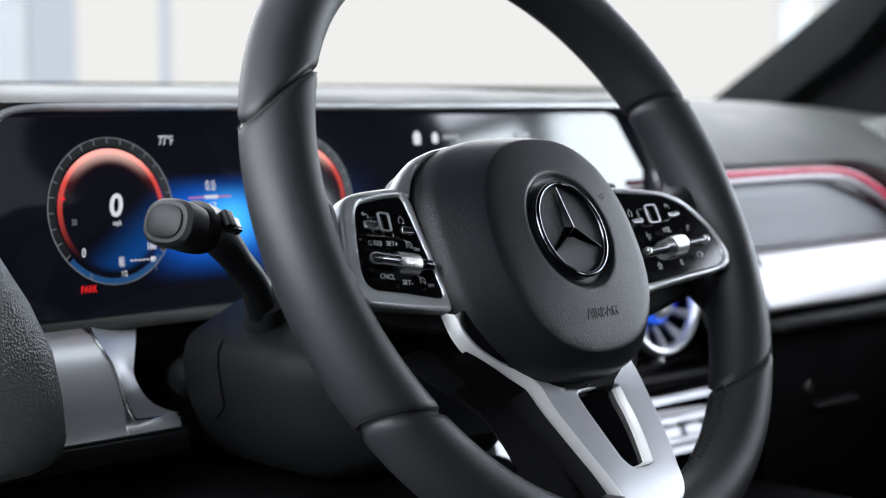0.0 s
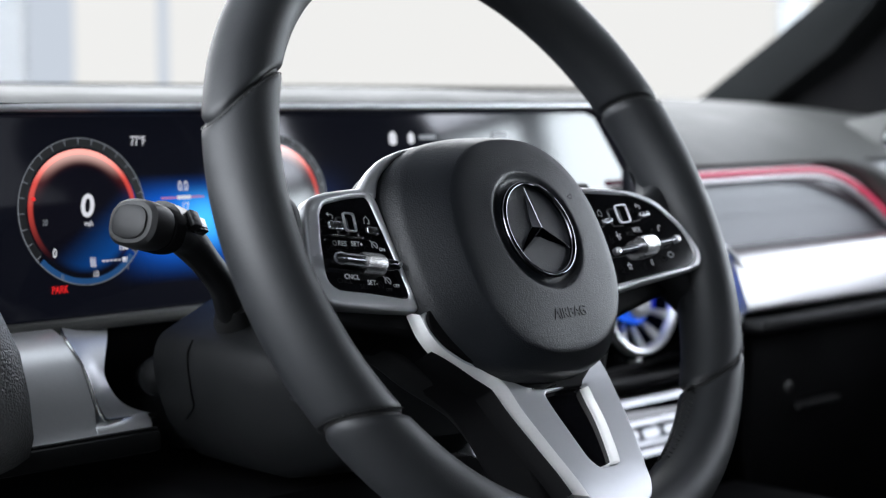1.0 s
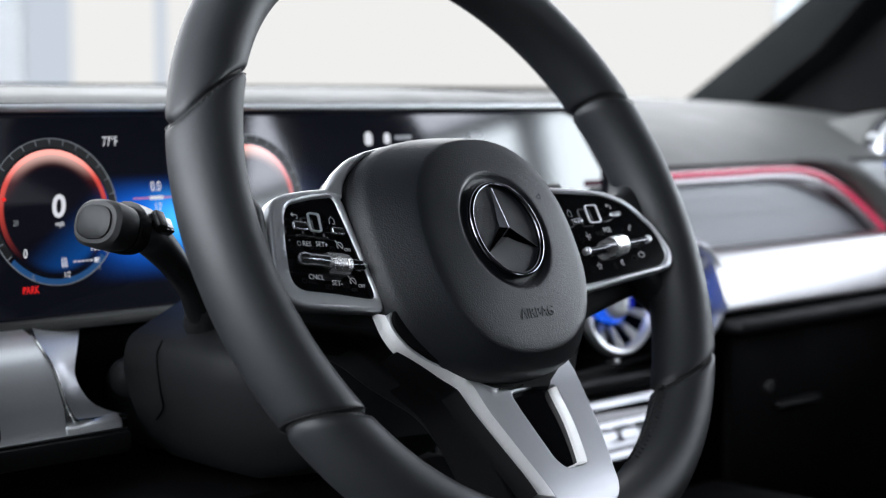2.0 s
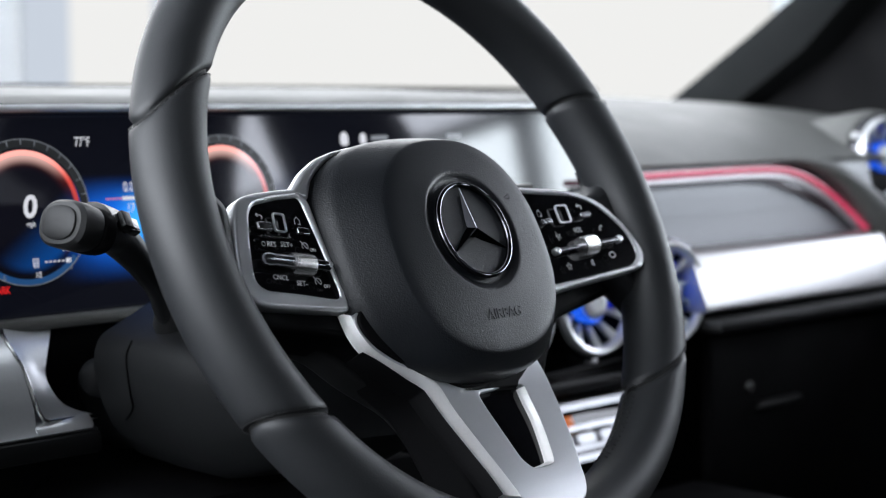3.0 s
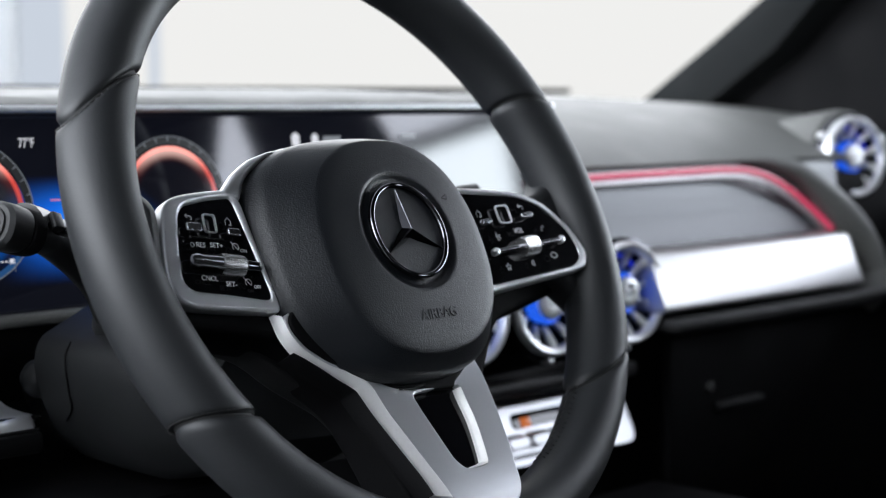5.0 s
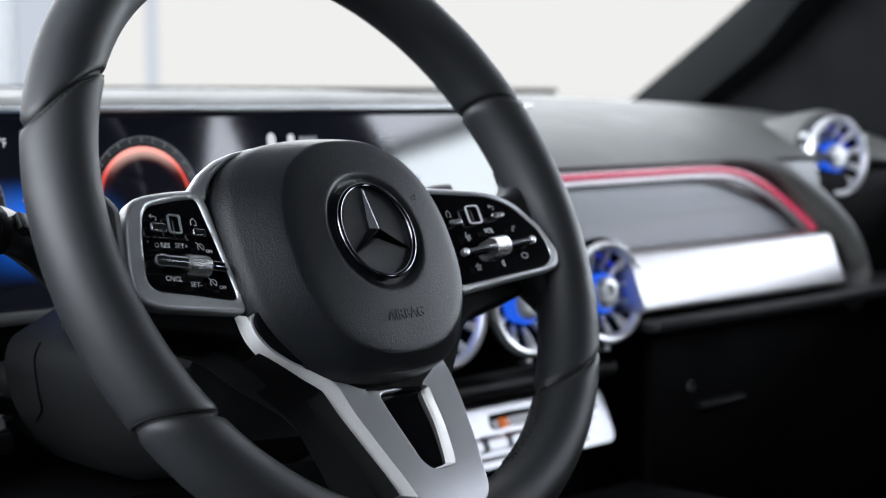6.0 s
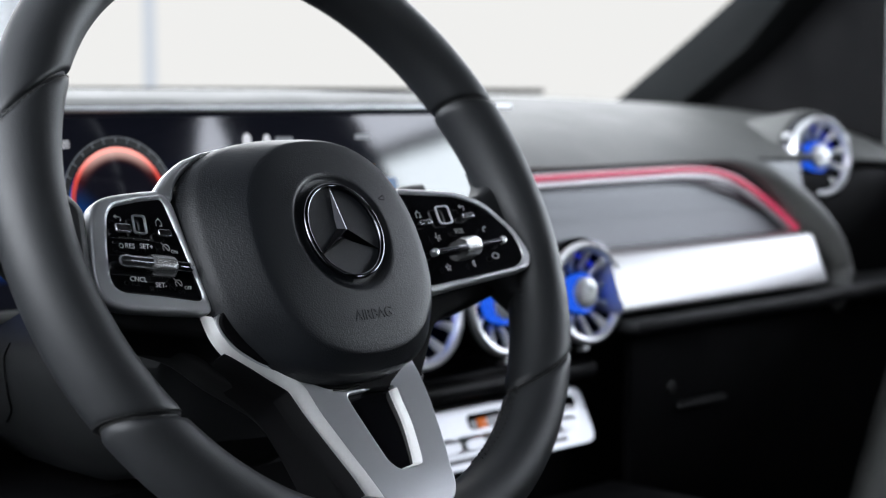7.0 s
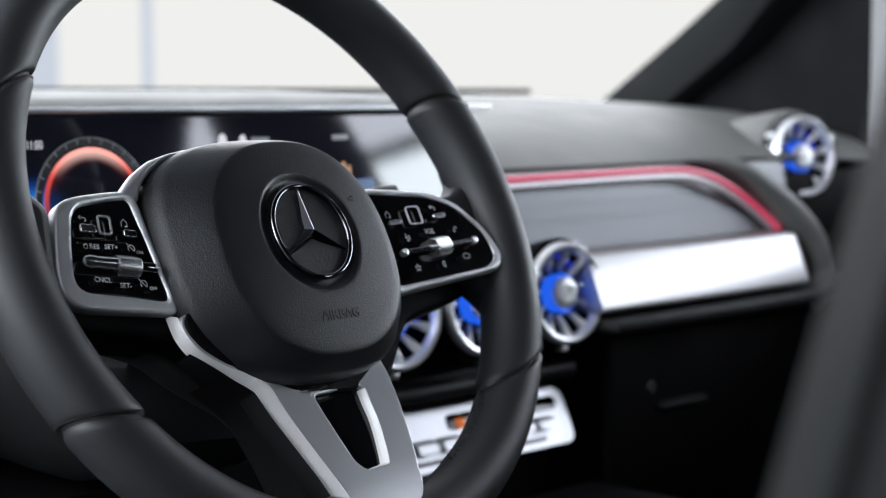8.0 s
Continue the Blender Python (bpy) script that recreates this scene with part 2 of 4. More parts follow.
corner = [(0.60, 0.0), (0.54, 0.05), (0.44, 0.112), (0.375, 0.172), (0.28, 0.265), (0.28, 0.0)]
part("corner_panel", loft([[(x, y, z) for y, z in corner] for x in (1.07, 1.085, 1.10)]), M_DARK, shell)
part("window_channel", box(1.06, 1.10, 0.256, 0.279, 0.0, 0.28, 0.004), M_SIDE, shell)
part("passenger_door", box(1.08, 1.16, -0.62, 0.42, -0.58, 0.035, 0.02), M_DARK, shell)
part("rear_door", box(1.08, 1.16, -1.6, -0.64, -0.58, 0.06, 0.02), M_DARK, shell)
def side_panel(name, outline, mat):
    """A pillar trim seen from the cabin: outline in y, z, its inner edges eased."""
    cy, cz = sum(p[0] for p in outline) / len(outline), sum(p[1] for p in outline) / len(outline)
    rows_ = []
    for x, k, back_ in ((1.054, 0.94, 0.0), (1.06, 1.0, 0.0), (1.078, 1.0, 0.022)):
        rows_.append([(x, cy + (y - cy) * k - back_, cz + (z - cz) * (1 if k == 1 else 0.98)) for y, z in outline])
    part(name, loft(rows_), mat, shell)


side_panel("b_pillar", [(-0.516, 0.03), (-0.777, 0.55), (-1.03, 0.55), (-0.848, 0.03)], M_PILLAR)
side_panel("c_pillar", [(-1.135, 0.03), (-0.94, 0.50), (-0.94, 0.55), (-1.62, 0.55), (-1.62, 0.03)], M_PILLAR)
part("rear_wall", box(-0.45, 1.15, -1.64, -1.56, -0.6, 0.15), M_DARK, shell)

# ---- dashboard ----
dash = thing("dashboard", (0.4, 0.3, -0.4), "dark leatherette dashboard with silver trim across the cabin", "dashboard", kind="structure")
# upper pad over the display, and the deeper pad on the passenger side
stations = []
for i in range(61):
    x = -0.32 + 1.36 * i / 60
    k = min(1, max(0, (x - 0.375) / 0.03))
    k = k * k * (3 - 2 * k)
    e = max(0, (x - 0.70) / 0.30) ** 2
    drv = [(0.75, 0.078), (0.60, 0.0785), (0.45, 0.0765), (0.34, 0.073), (0.275, 0.0705), (0.238, 0.068), (0.228, 0.064), (0.236, 0.060), (0.26, 0.055), (0.30, 0.03)]
    psg = [(0.75, 0.076), (0.60, 0.074), (0.45, 0.067), (0.36, 0.056), (0.29, 0.038), (0.245, 0.020), (0.228, 0.012), (0.231, 0.008), (0.25, 0.006), (0.30, 0.0)]
    stations.append([(x, a[0] * (1 - k) + b[0] * k, a[1] * (1 - k) + b[1] * k - 0.01 * e) for a, b in zip(drv, psg)])
part("top_pad", loft(stations, closed=False), M_DASH, dash)
part("cowl_seal", tube([(x, 0.752, 0.079) for x in (-0.35, 0.1, 0.6, 1.03)], 0.0035, 10), M_DARK, dash)
part("passenger_inlay", loft([[(x, 0.232, 0.010), (x, 0.226, -0.02), (x, 0.212, -0.064), (x, 0.30, -0.064), (x, 0.30, 0.010)] for x in (0.40, 0.55, 0.70, 0.82)]), M_INLAY, dash)
M_ROSE = glow("rose_ambient_light", (1.0, 0.10, 0.22), 0.55)
strip = smooth_path([(0.40, 0.215, 0.004), (0.52, 0.215, 0.005), (0.624, 0.215, 0.005), (0.67, 0.214, 0.0), (0.709, 0.213, -0.013), (0.75, 0.212, -0.034), (0.784, 0.210, -0.056)])
part("ambient_strip", tube(strip, 0.0026), M_ROSE, dash, "glowing rose ambient light strip")


def trim_bar(x0, x1, name):
    prof = [(0.190, -0.0570), (0.184, -0.0582), (0.1812, -0.0610), (0.1655, -0.0990), (0.1652, -0.1020), (0.168, -0.1050), (0.22, -0.1050), (0.22, -0.0570)]
    return part(name, loft([[(x, y, z) for y, z in prof] for x in (x0, (x0 + x1) / 2, x1)]), M_BRUSH, dash, "bright brushed aluminium trim bar")


trim_bar(0.468, 0.766, "passenger_trim")
part("ledge", box(0.475, 1.0, 0.155, 0.25, -0.122, -0.110, 0.004), M_PLASTIC, dash)
part("lower_dash", box(-0.34, 1.02, 0.224, 0.60, -0.55, -0.112, 0.01), M_DARK, dash)
part("mid_dash", box(-0.34, 0.47, 0.232, 0.5, -0.15, -0.062, 0.006), M_DARK, dash)
part("display_ledge", box(-0.20, 0.40, 0.222, 0.25, -0.0675, -0.0600, 0.0028), M_DASH, dash)

# ---- wide display ----
disp = thing("display_screen", (0.11, 0.236, -0.06), "wide glossy black screen showing instrument gauges", "display")
D = Matrix.Translation((0, 0.236, 0)) @ Matrix.Rotation(radians(90), 4, "X") @ Matrix.Rotation(radians(-7), 4, "X")


def on_display(me, lift=0.0):
    if isinstance(me, bmesh.types.BMesh):
        return moved(me, D @ Matrix.Translation((0, 0, lift)))
    me.transform(D @ Matrix.Translation((0, 0, lift)))
    return me


part("bezel", tube(smooth_path([(0.402, 0.229, 0.0615), (0.20, 0.229, 0.0615), (0.0, 0.229, 0.0615), (-0.12, 0.229, 0.0615), (-0.166, 0.230, 0.0608), (-0.182, 0.231, 0.0545), (-0.1885, 0.232, 0.040), (-0.1885, 0.228, 0.0)]), 0.0024, 10), M_EDGE, disp, "thin silver edge over the screen")
part("glass", on_display(plate([rounded([(-0.185, -0.060), (0.402, -0.060), (0.402, 0.059), (-0.185, 0.059)], 0.018)], 0.012, 0.0015)), M_GLOSS, disp)

# ---- steering wheel ----
TILTW, YAWW = radians(25.87), radians(3.82)
wx = Vector((math.cos(YAWW), math.sin(YAWW), 0))
wn_ = Vector((math.sin(YAWW) * math.cos(TILTW), -math.cos(YAWW) * math.cos(TILTW), math.sin(TILTW)))
wy = wn_.cross(wx)
WM = Matrix.Translation((0, 0, Z0)) @ Matrix((wx, wy, wn_)).transposed().to_4x4()
wheel = thing("steering_wheel", WM, "black leather steering wheel with silver spokes", "steering wheel")
R, r_ = 0.1711, 0.0177


SEAMS = {"ur": (23.1, -3.3), "ul": (153.7, 7.0), "ll": (211.4, -4.0), "lr": (323.7, 7.7)}


def rim_arc(s0, s1, pad0=0.0, pad1=0.0, swell=0.0):
    """A stretch of the rim between two slanting seams, tucked in at both; swell thickens its inner side for the thumbs."""
    span = s1[0] + pad1 - s0[0] - pad0
    ends = [0.0, 0.35, 0.8, 1.5, 2.6]
    inner = [4.0 + (span - 8.0) * k / 40 for k in range(41)]
    rings = []
    for d in ends + inner + [span - e for e in ends[::-1]]:
        t = d / span
        e = min(d, span - d)
        rr = r_ - 0.0022 * max(0, 1 - e / 1.3) ** 2
        fat = 1 + swell * (math.cos(math.pi * t) ** 2)
        ring_ = []
        for q in range(40):
            b = 2 * math.pi * q / 40
            a0, a1 = s0[0] + s0[1] * math.cos(b) + pad0, s1[0] + s1[1] * math.cos(b) + pad1
            a = radians(a0 + (a1 - a0) * t)
            c = Vector((math.cos(a), math.sin(a), 0))
            w = rr * 0.98 * math.cos(b) * (fat if math.cos(b) < 0 else 1)
            ring_.append(c * (R + w) + Vector((0, 0, rr * 1.03 * math.sin(b))))
        rings.append(ring_)
    return loft(rings)


def seam_ring(s):
    """The dark thread groove that closes a seam."""
    rings = []
    for d in (-0.6, -0.2, 0.2, 0.6):
        ring_ = []
        for q in range(40):
            b = 2 * math.pi * q / 40
            a = radians(s[0] + s[1] * math.cos(b) + d)
            rr = r_ - 0.0021
            ring_.append(Vector((math.cos(a), math.sin(a), 0)) * (R + rr * 0.98 * math.cos(b)) + Vector((0, 0, rr * 1.03 * math.sin(b))))
        rings.append(ring_)
    return loft(rings)


def seam_stitches(s, side_):
    """Short threads set along one side of a seam."""
    bm = bmesh.new()
    for q in range(44):
        ring_ = []
        for u in (0.12, 0.88):
            b = 2 * math.pi * (q + u) / 44
            a = radians(s[0] + s[1] * math.cos(b) + side_)
            rr = r_ + 0.0001
            ring_.append(Vector((math.cos(a), math.sin(a), 0)) * (R + rr * 0.98 * math.cos(b)) + Vector((0, 0, rr * 1.03 * math.sin(b))))
        d = (ring_[1] - ring_[0]).normalized()
        tip = merge([tube([ring_[0], ring_[0].lerp(ring_[1], 0.5) + d * 0, ring_[1]], [0.00022, 0.00036, 0.00022], 5, up=(0.3, 0.2, 1))])
        me = bpy.data.meshes.new("tmp")
        tip.to_mesh(me)
        tip.free()
        bm.from_mesh(me)
        bpy.data.meshes.remove(me)
    return bm


UR, UL, LL, LR = SEAMS["ur"], SEAMS["ul"], SEAMS["ll"], SEAMS["lr"]
for s0, s1, nm, sw in ((UR, UL, "upper_grip", 0.0), (UL, LL, "side_grip", 0.07), (LL, LR, "lower_grip", 0.0), (LR, (UR[0] + 360, UR[1]), "side_grip", 0.09)):
    part(nm, rim_arc(s0, s1, 0.22, -0.22, sw), M_RIM, wheel, local=True)
for s, d_ in ((UR, -0.75), (UL, 0.75), (LL, -0.75), (LR, 0.75)):
    part("seam", seam_ring(s), M_PERF, wheel, local=True)
    part("seam_stitching", seam_stitches(s, d_), M_PERF, wheel, "row of black stitches beside the seam", local=True)
# cross stitches round the inside of the rim
bm = bmesh.new()
for k in range(80):
    a = radians(-66 + 57 * k / 39) if k < 40 else radians(190 + 57 * (k - 40) / 39)
    for sg in (-1, 1):
        b = math.pi + sg * 0.16
        c, t = Vector((math.cos(a), math.sin(a), 0)), Vector((-math.sin(a), math.cos(a), 0))
        o = c * (R + (r_ * 0.98) * math.cos(b)) + Vector((0, 0, r_ * 1.03 * math.sin(b)))
        d = (Vector((0, 0, 1)) * sg * 0.9 + t * 0.8).normalized()
        s = d.cross(c)
        vs = [bm.verts.new(o + d * u * 0.0025 + s * w * 0.00055 - c * h) for u, w, h in ((-1, -1, -0.0003), (1, -1, -0.0003), (1, 1, -0.0003), (-1, 1, -0.0003), (-0.6, 0, 0.0007), (0.6, 0, 0.0007))]
        for f in ((0, 1, 5, 4), (1, 2, 5), (2, 3, 4, 5), (3, 0, 4)):
            bm.faces.new([vs[i] for i in f])
tagged(part("stitching", bm, M_PERF, wheel, "black cross stitching round the inside of the rim", local=True), kind="stuff")

# airbag cover
PC = (-0.005, -0.018)
EC = (-0.003, -0.0125)


def pad_point(rho, a):
    """A raised oval plateau, sloping flanks round it, and a steep rounded edge."""
    c, s = math.cos(a), math.sin(a)
    ip = 2 / 2.35
    ix, iy = -0.0035 + 0.0585 * math.copysign(abs(c) ** ip, c), -0.0190 + 0.0590 * math.copysign(abs(s) ** ip, s)
    ex_ = 2 / ((2.85 - 0.55 * c if s > 0 else 2.28))
    ox, oy = -0.0045 + 0.0810 * math.copysign(abs(c) ** ex_, c), -0.0175 + (0.0680 if s > 0 else 0.0705) * math.copysign(abs(s) ** ex_, s)
    if rho < 0.6:
        cx, cy = EC[0] + 0.034 * c, EC[1] + 0.034 * s
        if rho < 0.36:
            x, y = EC[0] + (cx - EC[0]) * rho / 0.36, EC[1] + (cy - EC[1]) * rho / 0.36
        else:
            t = (rho - 0.36) / 0.24
            x, y = cx + (ix - cx) * t, cy + (iy - cy) * t
        q = abs((x + 0.0035) / 0.0585) ** 2.35 + abs((y + 0.0190) / 0.0590) ** 2.35
        h = 0.0242 - 0.0034 * q - 0.0006 * max(0, (q - 0.75) / 0.25) ** 2
    else:
        t = (rho - 0.6) / 0.4
        x, y = ix + (ox - ix) * t, iy + (oy - iy) * t
        low = min(1, max(0, (-s - 0.62) / 0.38))
        h = 0.0202 - 0.0202 * t ** 1.08 * (1 - 0.50 * low)
        e_ = max(0, t - 0.72) / 0.28
        h -= 0.010 * (1 - 0.5 * low) * (1 - math.sqrt(max(0, 1 - e_ * e_)))
    d = math.hypot(x - EC[0], y - EC[1])
    if d < 0.0325:
        h -= 0.0030 * min(1, (0.0325 - d) / 0.0035) ** 0.7
    return x, y, h


rings = [[pad_point(i / 70, 2 * math.pi * k / 180) for k in range(180)] for i in range(1, 71)]
rings.append([(PC[0] + (x - PC[0]) * 0.99, PC[1] + (y - PC[1]) * 0.99, -0.03) for x, y, z in rings[-1]])
pad = part("airbag_cover", loft(rings), M_PAD, wheel, local=True)
part("emblem_disc", turned([(0.0005, 0.0), (0.025, 0.0), (0.025, -0.004)]), M_PAD, pad, local=True).location = (*EC, 0.0225)
er = part("emblem_ring", tube([(0.0254 * math.cos(a), 0.0254 * math.sin(a), 0) for a in (2 * math.pi * k / 72 for k in range(73))], 0.0016, 10, 1.0), M_CHROME, pad, local=True)
er.location = (*EC, 0.0238)

# button panels
L_OUT = [(-0.1407, 0.0009), (-0.1362, 0.0150), (-0.1310, 0.0225), (-0.1214, 0.0250), (-0.1032, 0.0262), (-0.0900, 0.0262), (-0.0852, 0.0200), (-0.0840, -0.0002), (-0.0815, -0.0330), (-0.0820, -0.0398), (-0.1104, -0.0360), (-0.1336, -0.0325), (-0.1425, -0.0280), (-0.1450, -0.0200), (-0.1436, -0.0103)]
L_IN = [(-0.1311, 0.0002), (-0.1262, 0.0145), (-0.1215, 0.0192), (-0.1051, 0.0213), (-0.0922, 0.0217), (-0.0906, 0.0190), (-0.0881, 0.0001), (-0.0850, -0.0285), (-0.0858, -0.0325), (-0.0900, -0.0322), (-0.1105, -0.0276), (-0.1302, -0.0240), (-0.1345, -0.0205), (-0.1350, -0.0153)]
R_OUT = [(0.050, 0.015), (0.095, 0.0115), (0.120, 0.006), (0.146, -0.011), (0.156, -0.032), (0.150, -0.041), (0.076, -0.047), (0.050, -0.050)]
R_IN = [(0.055, 0.0115), (0.108, 0.007), (0.128, 0.000), (0.146, -0.018), (0.149, -0.033), (0.140, -0.039), (0.062, -0.044), (0.055, -0.040)]
for nm, o, i, h, lab in (("left_switch_panel", L_OUT, L_IN, -0.002, ""), ("right_switch_panel", R_OUT, R_IN, 0.012, "")):
    fr = part(nm, plate([rounded(o, 0.006 if o is L_OUT else 0.012), rounded(i, 0.003 if o is L_OUT else 0.008)], 0.010, 0.0020, h), M_SATIN, wheel, "satin silver frame round gloss black buttons", local=True)
    part("gloss_panel", plate([rounded([(PCx + (x - PCx) * 1.02, y) for PCx in (sum(p[0] for p in i) / len(i),) for x, y in i], 0.003 if o is L_OUT else 0.008)], 0.006, 0.0004, h - 0.0012), M_GLOSS, fr, local=True)

# lower spoke
S_LEFT = [(-0.0853, -0.0425), (-0.0838, -0.0521), (-0.0782, -0.0610), (-0.0666, -0.0698), (-0.0535, -0.0759), (-0.0467, -0.0804), (-0.0425, -0.0864), (-0.0405, -0.1014), (-0.0361, -0.1318), (-0.0320, -0.1500)]
S_EDGE = [(-0.0868, -0.0400), (-0.0861, -0.0510), (-0.0822, -0.0598), (-0.0755, -0.0672), (-0.0650, -0.0764), (-0.0566, -0.0830), (-0.0538, -0.0869), (-0.0513, -0.0995), (-0.0470, -0.1248), (-0.0433, -0.1455)]
S_OUT = S_LEFT + [(-0.028, -0.163), (0.008, -0.163), (0.0181, -0.1575), (0.0218, -0.1500), (0.0228, -0.1433), (0.0309, -0.1241), (0.0387, -0.1024), (0.0410, -0.0885), (0.0390, -0.0790), (0.0374, -0.0680), (0.0, -0.05), (-0.06, -0.036)]
S_IN = [(-0.0174, -0.0927), (-0.0168, -0.1139), (-0.0162, -0.1320), (-0.0120, -0.1378), (0.0001, -0.1380), (0.0049, -0.1365), (0.0142, -0.1142), (0.0190, -0.0955), (0.0180, -0.0925), (-0.003, -0.0922)]


def bend_height(y):
    """How far the spoke's lower end curls towards the driver at height y."""
    return sum(min(0.018, max(0, (-0.090 - y - d) * 0.32)) for d in (-0.012, -0.006, 0, 0.006, 0.012)) / 5


def bend(me):
    """Curls a plate's lower end towards the driver, in fine steps."""
    bm = bmesh.new()
    bm.from_mesh(me)
    for k in range(16):
        bmesh.ops.bisect_plane(bm, geom=[*bm.verts, *bm.edges, *bm.faces], plane_co=(0, -0.078 - 0.005 * k, 0), plane_no=(0, 1, 0), dist=1e-6)
    for v in bm.verts:
        v.co.z += bend_height(v.co.y)
    return bm


sp = part("lower_spoke", bend(plate([rounded(S_OUT, 0.005), rounded(S_IN, 0.003)], 0.006, 0.001, 0.0)), M_SPOKE, wheel, local=True)
part("spoke_insert", bend(plate([rounded([(-0.022, -0.086), (0.023, -0.086), (0.012, -0.145), (-0.022, -0.145)], 0.004)], 0.004, 0.0005, -0.0045)), M_GLOSS, sp, local=True)


# ---- steering wheel, fine parts ----
# three-armed boss mark
bm = bmesh.new()
top = bm.verts.new((0, 0, 0.0030))
tips = [bm.verts.new((0.0246 * math.cos(a), 0.0246 * math.sin(a), 0.0008)) for a in (radians(90), radians(210), radians(330))]
nicks = [bm.verts.new((0.0042 * math.cos(a), 0.0042 * math.sin(a), -0.0006)) for a in (radians(150), radians(270), radians(30))]
for i in range(3):
    bm.faces.new((top, tips[i], nicks[i]))
    bm.faces.new((top, nicks[i], tips[(i + 1) % 3]))
st = part("emblem_star", bm, M_STAR, pad, "dark chrome three-armed emblem", flat=True, local=True)
st.location = (*EC, 0.0228)
arms = [tube([(0, 0, 0.00302), (0.0246 * math.cos(radians(a)), 0.0246 * math.sin(radians(a)), 0.0008)], [0.00020, 0.00015], 6) for a in (90, 210, 330)]
part("emblem_ridge", merge(arms), M_CHROME, pad, "dark chrome ridges of the emblem", local=True).location = (*EC, 0.0228)
part("embossed_word", lettering("AIRBAG", 0.0078, Matrix.Translation((-0.0015, -0.0585, 0.0226)) @ Matrix.Rotation(radians(4.5), 4, "X"), 0.00055), M_PAD, pad, local=True)
HORN = [((-2.6, -0.4), (-1.0, 0.2)), ((-1.0, 0.2), (1.6, 1.3)), ((-1.0, -0.6), (1.6, -1.0)), ((1.6, 1.3), (1.6, -1.0)), ((-2.6, -0.4), (-1.0, -0.6))]


def knurled_roller(m, w, r, frame, mat):
    rings = []
    for k in range(67):
        u = -w / 2 + w * k / 66
        q = r * (1 - 0.10 * abs(2 * k / 66 - 1) ** 8) * (1.0 if k % 3 < 2 else 0.93)
        rings.append([(u, q * math.cos(b), q * math.sin(b)) for b in (2 * math.pi * j / 32 for j in range(32))])
    part("roller", moved(loft(rings), m), mat, frame, "knurled silver roller", flat=True, local=True)


def bar_ring(w, h, line, depth, m):
    """A thin rounded square frame."""
    o = rounded([(-w, -h), (w, -h), (w, h), (-w, h)], min(w, h) * 0.42)
    i = rounded([(-w + line, -h + line), (w - line, -h + line), (w - line, h - line), (-w + line, h - line)], min(w, h) * 0.36)
    me = plate([o, i], depth, 0.0)
    me.transform(m)
    return me


def button(frame, x, y, h, w=0.0042, d=0.0018, slant=0.0):
    me = plate([rounded([(-w, -d), (w, -d), (w, d), (-w, d)], 0.0012)], 0.0022, 0.0006, 0.0016)
    me.transform(Matrix.Translation((x, y, h)) @ Matrix.Rotation(radians(slant), 4, "Z"))
    part("button", me, M_BUTTON, frame, local=True)


def glyph(frame, name, meshes):
    part(name, merge(meshes), M_INK, frame, flat=True, local=True)


def at(x, y, h, turn=0.0, s=1.0):
    return Matrix.Translation((x, y, h)) @ Matrix.Rotation(radians(turn), 4, "Z") @ Matrix.Scale(s, 4)


def strokes(segs, w, m):
    """Short straight marks, each with a little thickness."""
    out = []
    for (x0, y0), (x1, y1) in segs:
        a, b = Vector((x0, y0)), Vector((x1, y1))
        d = (b - a).normalized() * w / 2
        q = Vector((-d.y, d.x))
        me = plate([[a - d + q, a - d - q, b + d - q, b + d + q]], 0.0002)
        me.transform(m)
        out.append(me)
    return out


def arc_segs(cx, cy, r, a0, a1, n=10):
    ps = [(cx + r * math.cos(radians(a0 + (a1 - a0) * k / n)), cy + r * math.sin(radians(a0 + (a1 - a0) * k / n))) for k in range(n + 1)]
    return list(zip(ps, ps[1:]))


HOUSE = [((-1.6, -1.8), (-1.6, 0.4)), ((-1.6, 0.4), (0, 2)), ((0, 2), (1.6, 0.4)), ((1.6, 0.4), (1.6, -1.8)), ((1.6, -1.8), (0.4, -1.8))]
BACK = [((-1.8, 0.8), (0.8, 0.8)), ((-1.8, 0.8), (-0.9, 1.6)), ((-1.8, 0.8), (-0.9, 0.0)), *arc_segs(0.8, -0.2, 1.0, 90, -60, 6)]
DIAL = arc_segs(0, 0, 1.7, -40, 220, 10) + [((0, 0), (-2.2, 2.2)), ((0.2, -0.2), (0.9, -0.9))]
STAR5 = [((2 * math.cos(radians(90 + 72 * k)), 2 * math.sin(radians(90 + 72 * k))), (0.9 * math.cos(radians(126 + 72 * k)), 0.9 * math.sin(radians(126 + 72 * k)))) for k in range(5)] + [((0.9 * math.cos(radians(126 + 72 * k)), 0.9 * math.sin(radians(126 + 72 * k))), (2 * math.cos(radians(162 + 72 * k)), 2 * math.sin(radians(162 + 72 * k)))) for k in range(5)]
PHONE = arc_segs(1.5, -1.5, 3.0, 100, 170, 6) + [((-1.6, -1.0), (-0.8, -1.6)), ((1.0, 1.6), (1.6, 0.8))]
VOICE = [((-0.8, 2), (-0.4, -2)), ((-0.4, -2), (0.4, -2)), ((-1.6, 0), (-0.6, 0)), ((0.6, -0.4), (1.8, -1.2)), ((0.9, 0.4), (1.8, 0.6))]
MUTE = [((-0.8, -0.8), (-0.8, 0.8)), ((-0.8, 0.8), (0.8, 1.6)), ((0.8, 1.6), (0.8, -1.6)), ((0.8, -1.6), (-0.8, -0.8))]
LOOP = arc_segs(0, 0, 1.8, 0, 360, 14)
mm = 0.001
